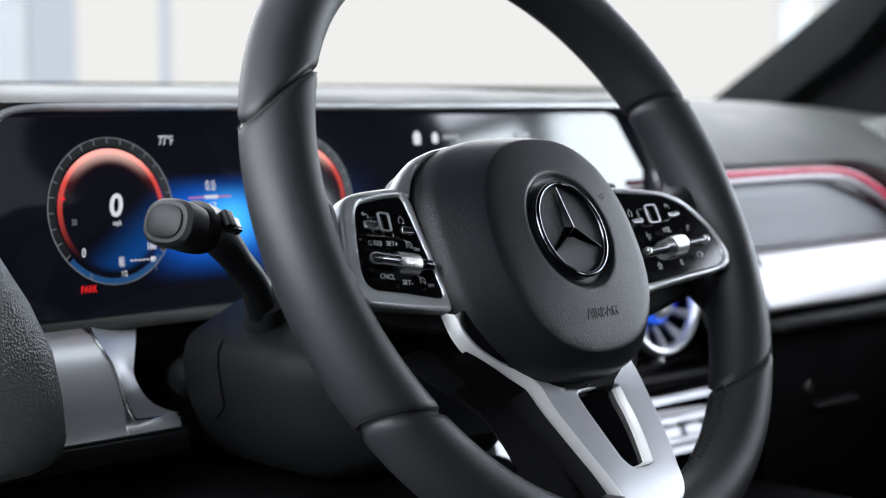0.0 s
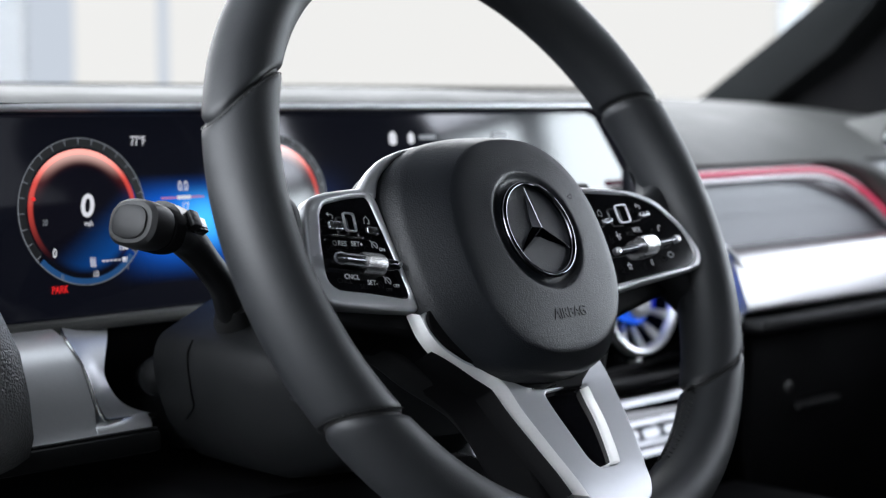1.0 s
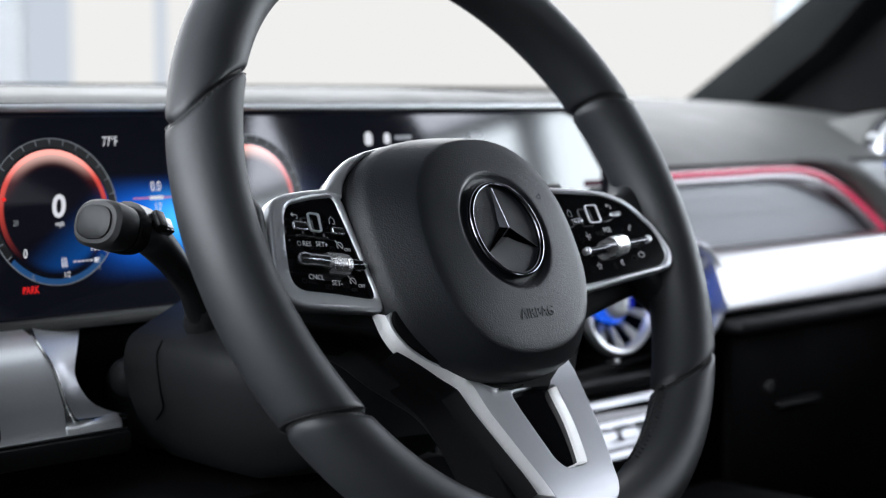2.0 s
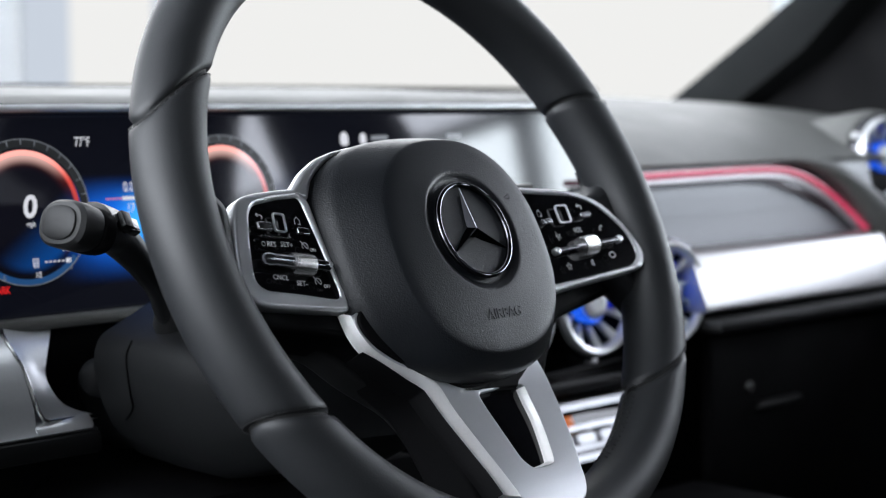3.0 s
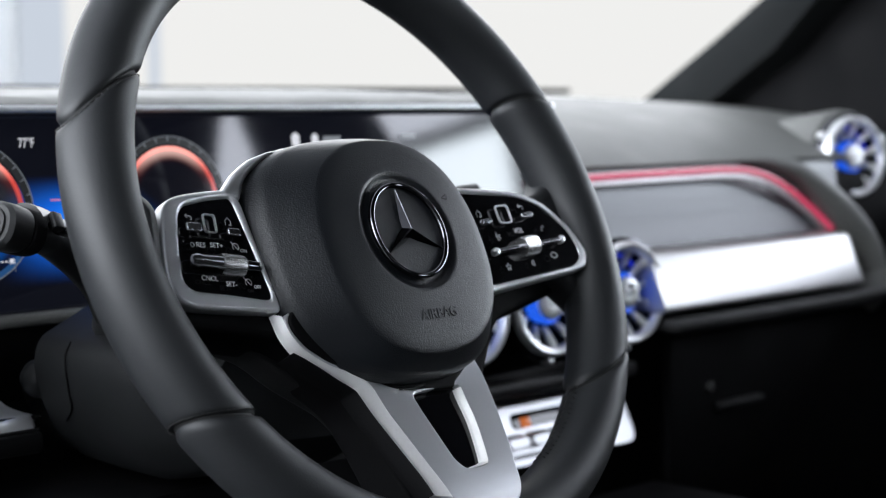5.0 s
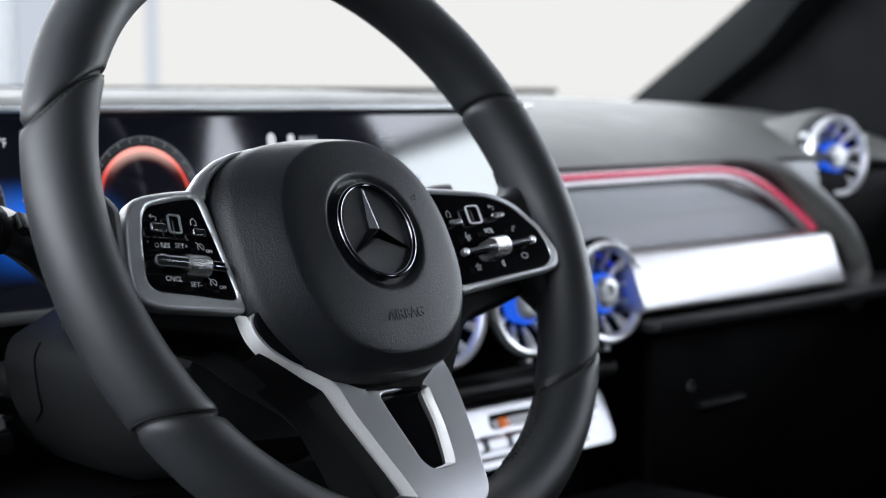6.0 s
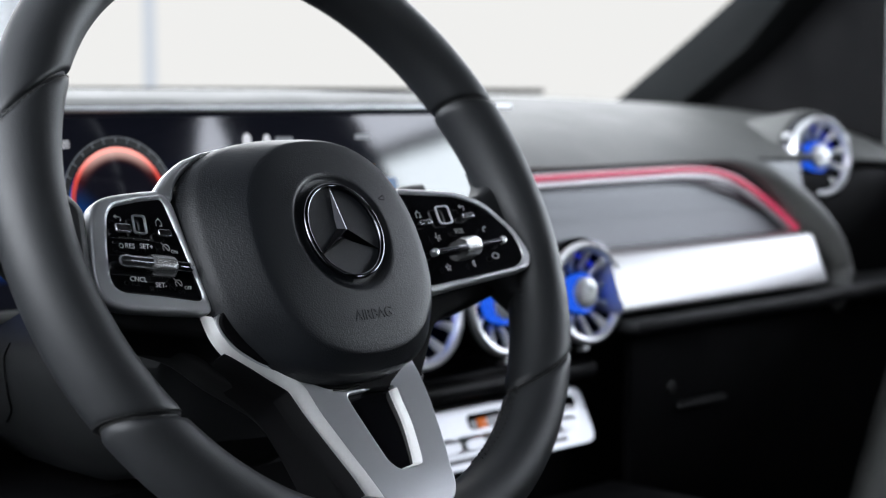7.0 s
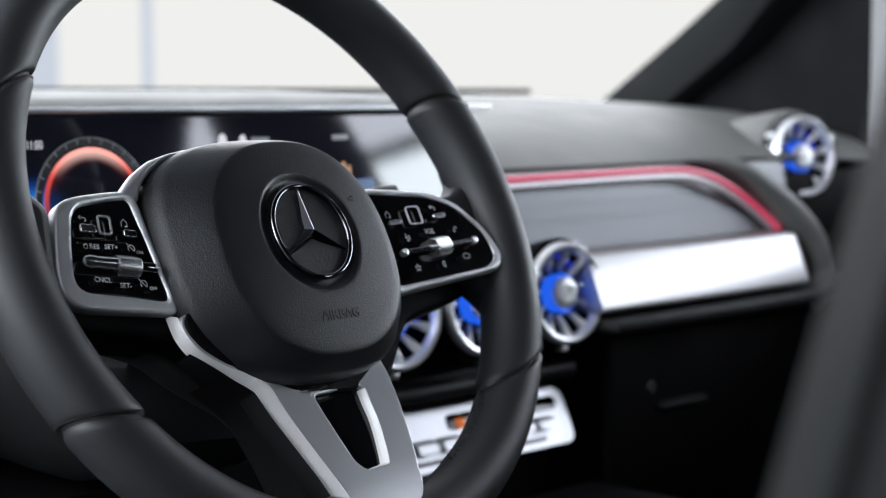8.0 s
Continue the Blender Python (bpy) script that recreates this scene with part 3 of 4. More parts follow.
for x, y, h in ((-0.0455, 0.0056, 0.02165), (0.0335, 0.0045, 0.0228)):
    part("horn_mark", merge(strokes(HORN, 0.35, at(x, y, h, 0, 1.2 * mm))), M_DARK, pad, "faint embossed horn mark", flat=True, local=True)

for fr, h, kind in ((bpy.data.objects["left_switch_panel"], -0.0006, "left"), (bpy.data.objects["right_switch_panel"], 0.0134, "right")):
    L = h
    if kind == "left":
        button(fr, -0.1215, 0.0068, L, 0.0044, 0.0022, -9)
        button(fr, -0.0982, 0.0026, L, 0.0038, 0.0019, -9)
        part("touch_pad", bar_ring(0.0037, 0.0049, 0.0006, 0.0012, at(-0.1108, 0.0083, L + 0.0006, -9)), M_EDGE, fr, "small chrome-edged touch pad", local=True)
        part("divider", moved(box(-0.0098, 0.0098, -0.0004, 0.0004, -0.0004, 0.0007), at(-0.1155, 0.0009, L, -9)), M_BRIGHT, fr, local=True)
        m = Matrix.Translation((-0.1063, -0.0136, L)) @ Matrix.Rotation(radians(-10), 4, "Z")
        part("rocker", moved(tube([(-0.0245, 0, 0.0012), (-0.0238, 0, 0.0014), (-0.0215, 0, 0.0016), (-0.0180, 0, 0.0016), (-0.0060, 0, 0.0016)], [0.0012, 0.0026, 0.0034, 0.0030, 0.0033], 20), m), M_BUTTON, fr, local=True)
        part("rocker", moved(tube([(0.0055, 0, 0.0010), (0.0155, 0, 0.0010), (0.0170, 0, 0.0010), (0.0176, 0, 0.0008)], [0.0029, 0.0026, 0.0022, 0.0012], 18), m), M_CHROME, fr, local=True)
        part("rocker_tip", moved(turned([(0.0004, 0.0028), (0.0012, 0.0024), (0.0015, 0.0010), (0.0012, -0.001)], 14), m @ Matrix.Translation((0.0164, 0, 0.0014))), M_EDGE, fr, local=True)
        part("rocker_line", moved(box(-0.0240, -0.0040, 0.0056, 0.0060, -0.0004, 0.0003), m), M_CHROME, fr, local=True)
        knurled_roller(m @ Matrix.Translation((0.0, -0.0005, 0.0003)), 0.0132, 0.0056, fr, M_ROLL)
        glyph(fr, "marking", strokes(HOUSE, 0.42, at(-0.0992, 0.0086, L, -9, mm)))
        glyph(fr, "marking", strokes(BACK, 0.5, at(-0.1225, 0.0122, L, -9, mm)))
        glyph(fr, "marking", strokes(DIAL, 0.42, at(-0.0995, -0.0048, L, -9, 1.1 * mm)) + [lettering("ON", 0.0025, at(-0.0953, -0.0072, L, -9))])
        glyph(fr, "marking", strokes(DIAL, 0.42, at(-0.0988, -0.0234, L, -9, 1.1 * mm)) + [lettering("OFF", 0.0025, at(-0.0940, -0.0262, L, -9))])
        glyph(fr, "marking", [lettering("RES", 0.0036, at(-0.1205, -0.0022, L, -9), slant=0.1)] + strokes(LOOP, 0.5, at(-0.1252, -0.0016, L, 0, 0.6 * mm)))
        glyph(fr, "marking", [lettering("SET+", 0.0036, at(-0.1110, -0.0032, L, -9), slant=0.1)])
        glyph(fr, "marking", [lettering("CNCL", 0.0036, at(-0.1216, -0.0192, L, -9), slant=0.1)])
        glyph(fr, "marking", [lettering("SET-", 0.0036, at(-0.1095, -0.0233, L, -9), slant=0.1)])
    else:
        button(fr, 0.0715, -0.0082, L, 0.0050, 0.0014, 4)
        button(fr, 0.1090, -0.0062, L, 0.0050, 0.0014, 4)
        part("touch_pad", bar_ring(0.0056, 0.0055, 0.0006, 0.0010, at(0.0895, -0.0045, L + 0.0006)), M_EDGE, fr, "small chrome-edged touch pad", local=True)
        m = Matrix.Translation((0.1005, -0.0248, L)) @ Matrix.Rotation(radians(3), 4, "Z")
        part("rocker", moved(tube([(-0.0310, 0, 0.0010), (-0.0060, 0, 0.0010)], 0.0017, 16), m), M_CHROME, fr, local=True)
        part("rocker", moved(tube([(0.0060, 0, 0.0010), (0.0310, 0, 0.0010)], 0.0017, 16), m), M_CHROME, fr, local=True)
        for u in (-0.0305, 0.0305):
            part("rocker_tip", moved(turned([(0.0004, 0.0022), (0.0016, 0.0018), (0.0023, 0.0006), (0.0020, -0.002)], 16), m @ Matrix.Translation((u, 0, 0.0012))), M_EDGE, fr, local=True)
        knurled_roller(m, 0.0125, 0.0060, fr, M_ROLL)
        glyph(fr, "marking", strokes(HOUSE, 0.5, at(0.0685, -0.0030, L, 0, mm)))
        glyph(fr, "marking", strokes(BACK, 0.55, at(0.1065, -0.0012, L, 0, 1.1 * mm)))
        glyph(fr, "marking", strokes(VOICE, 0.55, at(0.0780, -0.0172, L, 0, 1.1 * mm)))
        glyph(fr, "marking", [lettering("VOL", 0.0042, at(0.0975, -0.0150, L), slant=0.1)])
        glyph(fr, "marking", strokes(PHONE, 0.8, at(0.1195, -0.0150, L, 0, 0.9 * mm)))
        glyph(fr, "marking", strokes(STAR5, 0.5, at(0.0780, -0.0355, L, 0, 1.1 * mm)))
        glyph(fr, "marking", strokes(MUTE, 0.6, at(0.1000, -0.0350, L, 0, mm)))
        glyph(fr, "marking", strokes(LOOP, 0.6, Matrix.Translation((0.1210, -0.0318, L)) @ Matrix.Diagonal((1.5 * mm, 0.9 * mm, mm, 1))))

# arms from the rim to the switch panels
ARM_LEFT = [(-0.168, 0.058), (-0.156, 0.037), (-0.147, 0.028), (-0.1385, 0.019), (-0.1415, 0.004), (-0.1455, -0.014), (-0.1445, -0.028), (-0.148, -0.050), (-0.165, -0.078)]
ARM_RIGHT = [(0.168, 0.042), (0.156, 0.020), (0.146, 0.012), (0.130, 0.010), (0.120, 0.008), (0.120, -0.034), (0.138, -0.046), (0.150, -0.059), (0.165, -0.082)]
for pts, h in ((ARM_LEFT, 0.0015), (ARM_RIGHT, 0.003)):
    part("arm", plate([rounded(pts, 0.012)], 0.022, 0.006, h), M_RIM, wheel, local=True)

# silver band that climbs beside the airbag cover
band = [(-0.0960, 0.0235), (-0.0922, 0.0270), (-0.0825, 0.0352), (-0.0703, 0.0419), (-0.0569, 0.0456), (-0.0438, 0.0478), (-0.0300, 0.0480), (-0.0300, 0.0430), (-0.0579, 0.0422), (-0.0726, 0.0345), (-0.0793, 0.0288), (-0.0850, 0.0190)]
part("side_band", plate([rounded(band, 0.003)], 0.008, 0.0025, -0.0020), M_SPOKE, wheel, local=True)
# edge along the lower spoke, coloured paler to stand in for caught window light
M_FACET = material("brightened_satin_facet", (0.88, 0.88, 0.87), 0.42, metal=0.45, vary=0.04)


def ruled(a, b, drop, tuck=0.0):
    """A slanting facet between an upper path a and an outer path b that lies lower, with a rolled outer side."""
    rows_ = []
    for k, (p, q) in enumerate(zip(smooth_path([(*p, 0) for p in a], 5), smooth_path([(*q, 0) for q in b], 5))):
        dip = tuck * max(0, 1 - k / 9) ** 2
        p, q = Vector((p.x, p.y, bend_height(p.y) - dip)), Vector((q.x, q.y, bend_height(q.y) - dip))
        z = Vector((0, 0, 1))
        rows_.append([p + z * 0.0004, p.lerp(q, 0.12) + z * 0.0006, p.lerp(q, 0.88) - z * drop * 0.9, q - z * drop * 1.3, q - z * (drop + 0.004), p - z * 0.004])
    return loft(rows_)


part("lit_edge", ruled(S_LEFT, S_EDGE, 0.0028, 0.001), M_FACET, sp, "satin edge of the spoke, coloured bright as if lit", local=True)
part("dark_edge", ruled([(x - 0.0003, y - 0.0006) for x, y in S_EDGE[2:]], [(x - 0.0030, y - 0.0022) for x, y in S_EDGE[2:]], 0.0060, 0.004), M_DARK, sp, local=True)
part("lit_edge", ruled([(0.0186, -0.0940), (0.0142, -0.1142), (0.0056, -0.1350), (0.0020, -0.1378), (-0.0060, -0.1380)], [(0.0166, -0.0942), (0.0123, -0.1138), (0.0038, -0.1338), (0.0012, -0.1362), (-0.0060, -0.1370)], 0.0020), M_FACET, sp, "satin edge of the spoke, coloured bright as if lit", local=True)
# lower lip of the airbag cover, matt black to stand in for the shade there
lip = [(-0.0836, -0.0455), (-0.0822, -0.0520), (-0.0768, -0.0602), (-0.0658, -0.0688), (-0.0530, -0.0745), (-0.0440, -0.0800), (-0.0280, -0.0885), (-0.0140, -0.0912), (0.0150, -0.0935), (0.0172, -0.0905), (0.0385, -0.0785), (0.045, -0.060), (0.0, -0.030), (-0.070, -0.030)]
part("shaded_lip", plate([rounded(lip, 0.004)], 0.006, 0.0012, 0.0016), M_DARK, pad, local=True)
part("lip_clip", tube(smooth_path([(-0.027, -0.0893, 0.002), (-0.018, -0.0905, 0.003), (-0.010, -0.0900, 0.0045)]), 0.0007, 8), M_BRIGHT, pad, local=True)
# black cover behind the spokes
cover = [(-0.150, 0.010), (-0.148, -0.038), (-0.108, -0.046), (-0.082, -0.052), (-0.062, -0.074), (-0.046, -0.090), (-0.038, -0.118), (-0.030, -0.162), (0.036, -0.162), (0.050, -0.092), (0.080, -0.058), (0.148, -0.046), (0.150, 0.000), (0.050, 0.036), (-0.06, 0.036)]
part("back_cover", plate([rounded(cover, 0.010)], 0.030, 0.004, -0.0085), M_DARK, wheel, local=True)
cover = [(-0.115, -0.040), (-0.085, -0.052), (-0.072, -0.066), (-0.042, -0.088), (-0.030, -0.115), (-0.020, -0.160), (0.030, -0.160), (0.045, -0.09), (0.07, -0.05), (0.0, 0.0)]
part("back_shell", plate([rounded(cover, 0.010)], 0.020, 0.003, -0.024), M_PLASTIC, wheel, local=True)
part("hub_barrel", turned([(0.058, -0.030), (0.060, -0.050), (0.052, -0.075)], 40), M_DARK, wheel, local=True)

# ---- steering column ----
col = thing("steering_column", (-0.02, 0.12, -0.14), "dark grey plastic steering column shroud behind the wheel", "steering column")
SHROUD_SEAMS = [[(-0.0990, 0.1395, -0.0655), (-0.1040, 0.1380, -0.0740), (-0.1030, 0.1365, -0.0926), (-0.1000, 0.1385, -0.1022), (-0.0962, 0.1504, -0.1110)]]
COLUMN = [(-0.058, -0.046), (-0.101, -0.066), (-0.1045, -0.080), (-0.101, -0.098), (-0.092, -0.120), (-0.070, -0.142), (0.05, -0.150), (0.09, -0.10), (0.07, -0.05), (0.0, -0.034)]
rows = []
for y, k, dz in ((0.050, 0.60, 0.004), (0.066, 0.82, 0.002), (0.088, 0.95, 0.0), (0.102, 1.0, 0.0), (0.140, 1.0, 0.0), (0.172, 0.985, 0.0), (0.180, 0.86, -0.004), (0.26, 0.60, -0.03)):
    rows.append([(-0.01 + (p.x + 0.01) * k, y, -0.09 + (p.y + 0.09) * k + dz) for p in rounded(COLUMN, 0.012)])
shroud = part("shroud", loft(rows), M_COL, col)
for pts in SHROUD_SEAMS:
    part("joint", tube(smooth_path(pts), 0.0006, 8), M_DARK, shroud)
part("knee_panel", loft([[(x, y, z) for x, z in rounded([(-0.12, -0.150), (0.10, -0.150), (0.12, -0.36), (-0.10, -0.36)], 0.03)] for y in (0.10, 0.13, 0.22)]), M_DARK, col)
part("adjuster", tube(smooth_path([(-0.070, 0.178, -0.096), (-0.088, 0.180, -0.092), (-0.104, 0.183, -0.090)]), [0.012] * 6 + [0.0115] * 3 + [0.011, 0.010, 0.008, 0.004], 16), M_COL, col)

# ---- stalk ----
stalk = thing("wiper_stalk", (-0.095, 0.112, -0.048), "black plastic wiper and indicator stalk beside the wheel", "stalk")
path = smooth_path([(-0.168, 0.0700, 0.0040), (-0.156, 0.0755, 0.0020), (-0.1440, 0.0830, -0.0035), (-0.1235, 0.0950, -0.0170), (-0.1027, 0.1070, -0.0326), (-0.0895, 0.1180, -0.0477), (-0.0830, 0.1240, -0.0540)])
rad = [0.0130 - 0.0050 * min(1, k / 18) for k in range(len(path))]
part("arm", tube(path, rad, 18, 1.0), M_STALK, stalk)
ax = (Vector((-0.150, 0.0745, -0.003)) - Vector((-0.188, 0.0675, 0.0080))).normalized()
SM = Matrix.Translation((-0.188, 0.0675, 0.0080)) @ ax.to_track_quat("Z", "Y").to_matrix().to_4x4()


def oval(rx, ry, z, n=36):
    rx, ry = rx * 1.28, ry * 0.92
    return [(rx * math.copysign(abs(math.cos(b)) ** 0.8, math.cos(b)), ry * math.copysign(abs(math.sin(b)) ** 0.8, math.sin(b)), z) for b in (2 * math.pi * q / n for q in range(n))]


part("end_sleeve", moved(loft([oval(0.0085, 0.0085, 0.0006), oval(0.0108, 0.0112, 0.0008), oval(0.0124, 0.0128, 0.0028), oval(0.0126, 0.0130, 0.009), oval(0.0120, 0.0124, 0.0150), oval(0.0115, 0.0118, 0.0155)]), SM), M_PLASTIC, stalk)
part("end_button", moved(loft([oval(0.001, 0.001, -0.0012), oval(0.0070, 0.0074, -0.0014), oval(0.0086, 0.0090, -0.0004), oval(0.0088, 0.0092, 0.0020)]), SM), M_PLASTIC, stalk, "oval push button on the stalk end")
part("rotary_ring", moved(loft([oval(0.0117, 0.0122, 0.0160), oval(0.0122, 0.0126, 0.0168), oval(0.0120, 0.0124, 0.0235), oval(0.0112, 0.0116, 0.0245)]), SM), M_DARK, stalk)


def on_stalk(along, away, out):
    """A frame on the stalk's skin: x along the stalk, z away from it."""
    u = (away - ax * away.dot(ax)).normalized()
    m = Matrix((ax, u.cross(ax), u)).transposed().to_4x4()
    m.translation = SM.translation + ax * along + u * out
    return m


TOP_SIDE, FRONT_SIDE = Vector((-0.5, -0.7, 0.62)), Vector((-0.6, -0.75, 0.25))
part("slide_switch", moved(box(-0.0085, 0.0085, -0.0040, 0.0040, -0.003, 0.0016, 0.0008), on_stalk(0.0335, TOP_SIDE, 0.0118)), M_GLOSS, stalk, "small gloss black slide switch")
part("switch_tab", moved(box(-0.0020, 0.0045, -0.0046, 0.0046, -0.001, 0.0042, 0.0008), on_stalk(0.0300, TOP_SIDE, 0.0118)), M_PLASTIC, stalk)
wm = merge(strokes(DIAL, 0.5, Matrix.Scale(0.0013, 4)))
wm.transform(on_stalk(0.0205, FRONT_SIDE, 0.0140))
part("marking", wm, M_INK, stalk, flat=True)
part("boot", tube([(-0.0900, 0.112, -0.0420), (-0.0850, 0.119, -0.0490), (-0.0800, 0.126, -0.056)], [0.0086, 0.0105, 0.012], 20), M_PLASTIC, stalk)

# ---- selector stalk, mostly hidden by the wheel ----
sel = thing("selector_stalk", (0.07, 0.115, -0.045), "black plastic selector stalk behind the wheel", "stalk")
path = smooth_path([(0.060, 0.120, -0.050), (0.092, 0.102, -0.030), (0.118, 0.085, -0.008), (0.136, 0.074, 0.002), (0.150, 0.066, 0.004)])
part("arm", tube(path, [0.0085 + 0.0035 * min(1, k / 16) - (0.005 if k == len(path) - 1 else 0) for k in range(len(path))], 16, 0.9), M_PLASTIC, sel)

# ---- left end of the dashboard ----
lt = [(0.232, -0.0622), (0.220, -0.0640), (0.210, -0.0675), (0.201, -0.0730), (0.193, -0.0810), (0.1865, -0.0910), (0.180, -0.103), (0.178, -0.113), (0.174, -0.118), (0.24, -0.122), (0.24, -0.062)]
FLARE_LEFT = [(-0.1300, 0.2243, -0.0628), (-0.1361, 0.2101, -0.0672), (-0.1368, 0.1998, -0.0743), (-0.1354, 0.1921, -0.0825), (-0.1348, 0.1855, -0.0929), (-0.1345, 0.1803, -0.1024), (-0.1319, 0.1785, -0.1092), (-0.1286, 0.1780, -0.1115)]
FLARE_RIGHT = [(-0.0960, 0.2270, -0.0620), (-0.1105, 0.2060, -0.0705), (-0.1209, 0.1930, -0.0810), (-0.1238, 0.1890, -0.0873), (-0.1230, 0.1843, -0.0951), (-0.1190, 0.1805, -0.1022), (-0.1108, 0.1790, -0.1073), (-0.0972, 0.1780, -0.1122)]
TRIM_END = -0.1365
rows = []
FL, FR = [Vector(p) for p in smooth_path(FLARE_LEFT, 4)], [Vector(p) for p in smooth_path(FLARE_RIGHT, 4)]
inward = Vector((0.3, 0.62, -0.55))
for a, b in zip(FL, FR):
    b = b + (b - Vector(EYE) + Vector((0, 0, Z0))).normalized() * 0.012
    rows.append([a, a.lerp(b, 0.25) + inward * 0.0012, a.lerp(b, 0.5) + inward * 0.0016, a.lerp(b, 0.75) + inward * 0.0012, b, b + inward * 0.004, a.lerp(b, 0.5) + inward * 0.006, a + inward * 0.004])
part("trim_flare", loft(rows), M_EDGE, dash, "curved polished end of the trim bar")
part("flare_edge", tube([rows[0][4], *FL], 0.0011, 8), M_BRIGHT, dash)
part("flare_edge", tube([FL[-1], rows[-1][4]], 0.0011, 8), M_BRIGHT, dash)
part("driver_trim", loft([[(x, y, z) for y, z in lt] for x in (-0.26, -0.20, TRIM_END)]), M_TRIM, dash, "bright brushed aluminium trim bar")
part("trim_foot", loft([[(x, y + o, z) for y, z in ((0.1800, -0.1120), (0.1755, -0.1150), (0.1740, -0.1180), (0.22, -0.1200), (0.22, -0.1120))] for x, o in ((TRIM_END - 0.001, 0.0), (-0.115, 0.0), (-0.102, 0.001), (-0.098, 0.006))]), M_TRIM, dash)
part("trim_lip", tube([(-0.26, 0.1735, -0.1188), (-0.18, 0.1735, -0.1190), (-0.10, 0.1735, -0.1188)], 0.0011, 8), M_PLASTIC, dash)
part("trim_ledge", box(-0.26, -0.098, 0.170, 0.22, -0.132, -0.1195, 0.003), M_PLASTIC, dash)
# grained side pad near the door hinge
rows = []
for z, x, y in ((0.05, -0.272, 0.15), (0.017, -0.244, 0.15), (-0.008, -0.2285, 0.15), (-0.036, -0.210, 0.15), (-0.0616, -0.1975, 0.15), (-0.085, -0.1925, 0.15), (-0.1067, -0.1905, 0.15), (-0.1170, -0.1915, 0.153), (-0.1240, -0.1940, 0.164), (-0.1280, -0.200, 0.190)):
    rows.append([(x - 0.20, y - 0.02, z), (x - 0.06, y - 0.022, z), (x - 0.02, y - 0.015, z), (x - 0.005, y - 0.005, z), (x, y + 0.010, z), (x - 0.004, y + 0.05, z), (x - 0.02, y + 0.14, z), (x - 0.20, y + 0.14, z)])
part("side_pad", loft(rows), M_SIDE, dash, "grained black leatherette side pad")

# ---- vents ----
M_BLUE = glow("blue_vent_light", (0.02, 0.14, 1.0), 0.8)
M_BLUE_DIM = glow("dim_blue_vent_light", (0.03, 0.06, 1.0), 0.35)


def vent(at_, turn, r):
    v = thing("air_vent", at_, "round silver turbine air vent with blue light ring", "air vent", "air vents")
    m = Matrix.Translation(at_) @ Matrix.Rotation(radians(turn), 4, "Z") @ Matrix.Rotation(radians(84), 4, "X")
    part("outer_ring", moved(turned([(r * 0.80, -0.002), (r * 0.805, 0.002), (r * 0.84, 0.0055), (r * 0.90, 0.0065), (r * 0.95, 0.0045), (r * 0.97, 0.000)]), m), M_EDGE, v)
    part("bezel_ring", moved(turned([(r * 0.97, 0.0), (r * 0.985, -0.0015), (r, 0.0005), (r * 1.03, 0.0), (r * 1.05, -0.004), (r * 1.04, -0.012), (r, -0.022)]), m), M_CHROME, v)
    part("hub", moved(turned([(0.0005, 0.0024), (r * 0.10, 0.0022), (r * 0.13, 0.0038), (r * 0.22, 0.0042), (r * 0.30, 0.0020), (r * 0.30, -0.001), (r * 0.20, -0.004)], 28), m), M_SATIN, v)
    part("light_ring", moved(turned([(r * 0.20, -0.0020), (r * 0.33, -0.0012), (r * 0.39, -0.0030), (r * 0.36, -0.012)], 36), m), M_BLUE, v, "blue light ring behind the hub")
    for b_ in (25, 150, 265):
        part("tab", moved(box(r * 0.99, r * 1.09, -0.0030, 0.0030, -0.008, 0.001, 0.001), m @ Matrix.Rotation(radians(b_), 4, "Z")), M_EDGE, v)
    part("inner_glow", moved(ring(r * 0.70, r * 0.775, -0.016, -0.012, -20, 150), m), M_BLUE_DIM, v)
    part("duct", moved(turned([(r * 0.80, -0.0015), (r * 0.78, -0.006), (r * 0.72, -0.026), (r * 0.36, -0.028), (0.001, -0.028)]), m), M_DARK, v)
    for k in range(11):
        rows_ = []
        for u, w_, z_ in ((0.44, 0.0012, -0.0065), (0.58, 0.0024, -0.0035), (0.72, 0.0034, -0.0010), (0.82, 0.0038, 0.0008)):
            rows_.append([(r * u, -w_, z_ - 0.001), (r * u, 0, z_ + 0.0006), (r * u, w_, z_ - 0.001), (r * u, w_ * 0.6, z_ - 0.006), (r * u, -w_ * 0.6, z_ - 0.006)])
        part("blade", moved(loft(rows_), m @ Matrix.Rotation(2 * math.pi * k / 11 + 0.2, 4, "Z")), M_FACET, v, flat=True)
    return v


for at_ in ((0.256, 0.184, -0.087), (0.349, 0.184, -0.087), (0.442, 0.184, -0.087)):
    vent(at_, -4, 0.0425)
vent((0.857, 0.232, 0.010), -14, 0.0415)
part("vent_panel", box(0.20, 0.455, 0.207, 0.22, -0.165, -0.052, 0.004), M_GLOSS, dash)
# pod behind the outer vent
VM = Matrix.Translation((0.857, 0.232, 0.010)) @ Matrix.Rotation(radians(-14), 4, "Z") @ Matrix.Rotation(radians(84), 4, "X")
part("vent_pod", moved(turned([(0.0415, -0.008), (0.0465, -0.010), (0.0485, -0.020), (0.0480, -0.05), (0.044, -0.12)], 40), VM), M_DASH, dash)
swoop = smooth_path([(0.66, 0.227, 0.012), (0.70, 0.222, 0.009), (0.74, 0.215, -0.004), (0.785, 0.207, -0.035), (0.815, 0.198, -0.065), (0.825, 0.19, -0.10), (0.80, 0.185, -0.125)])
part("swoop", tube(swoop, [0.001 + 0.016 * min(1, k / 18) for k in range(len(swoop))], 16, 0.9), M_DASH, dash)
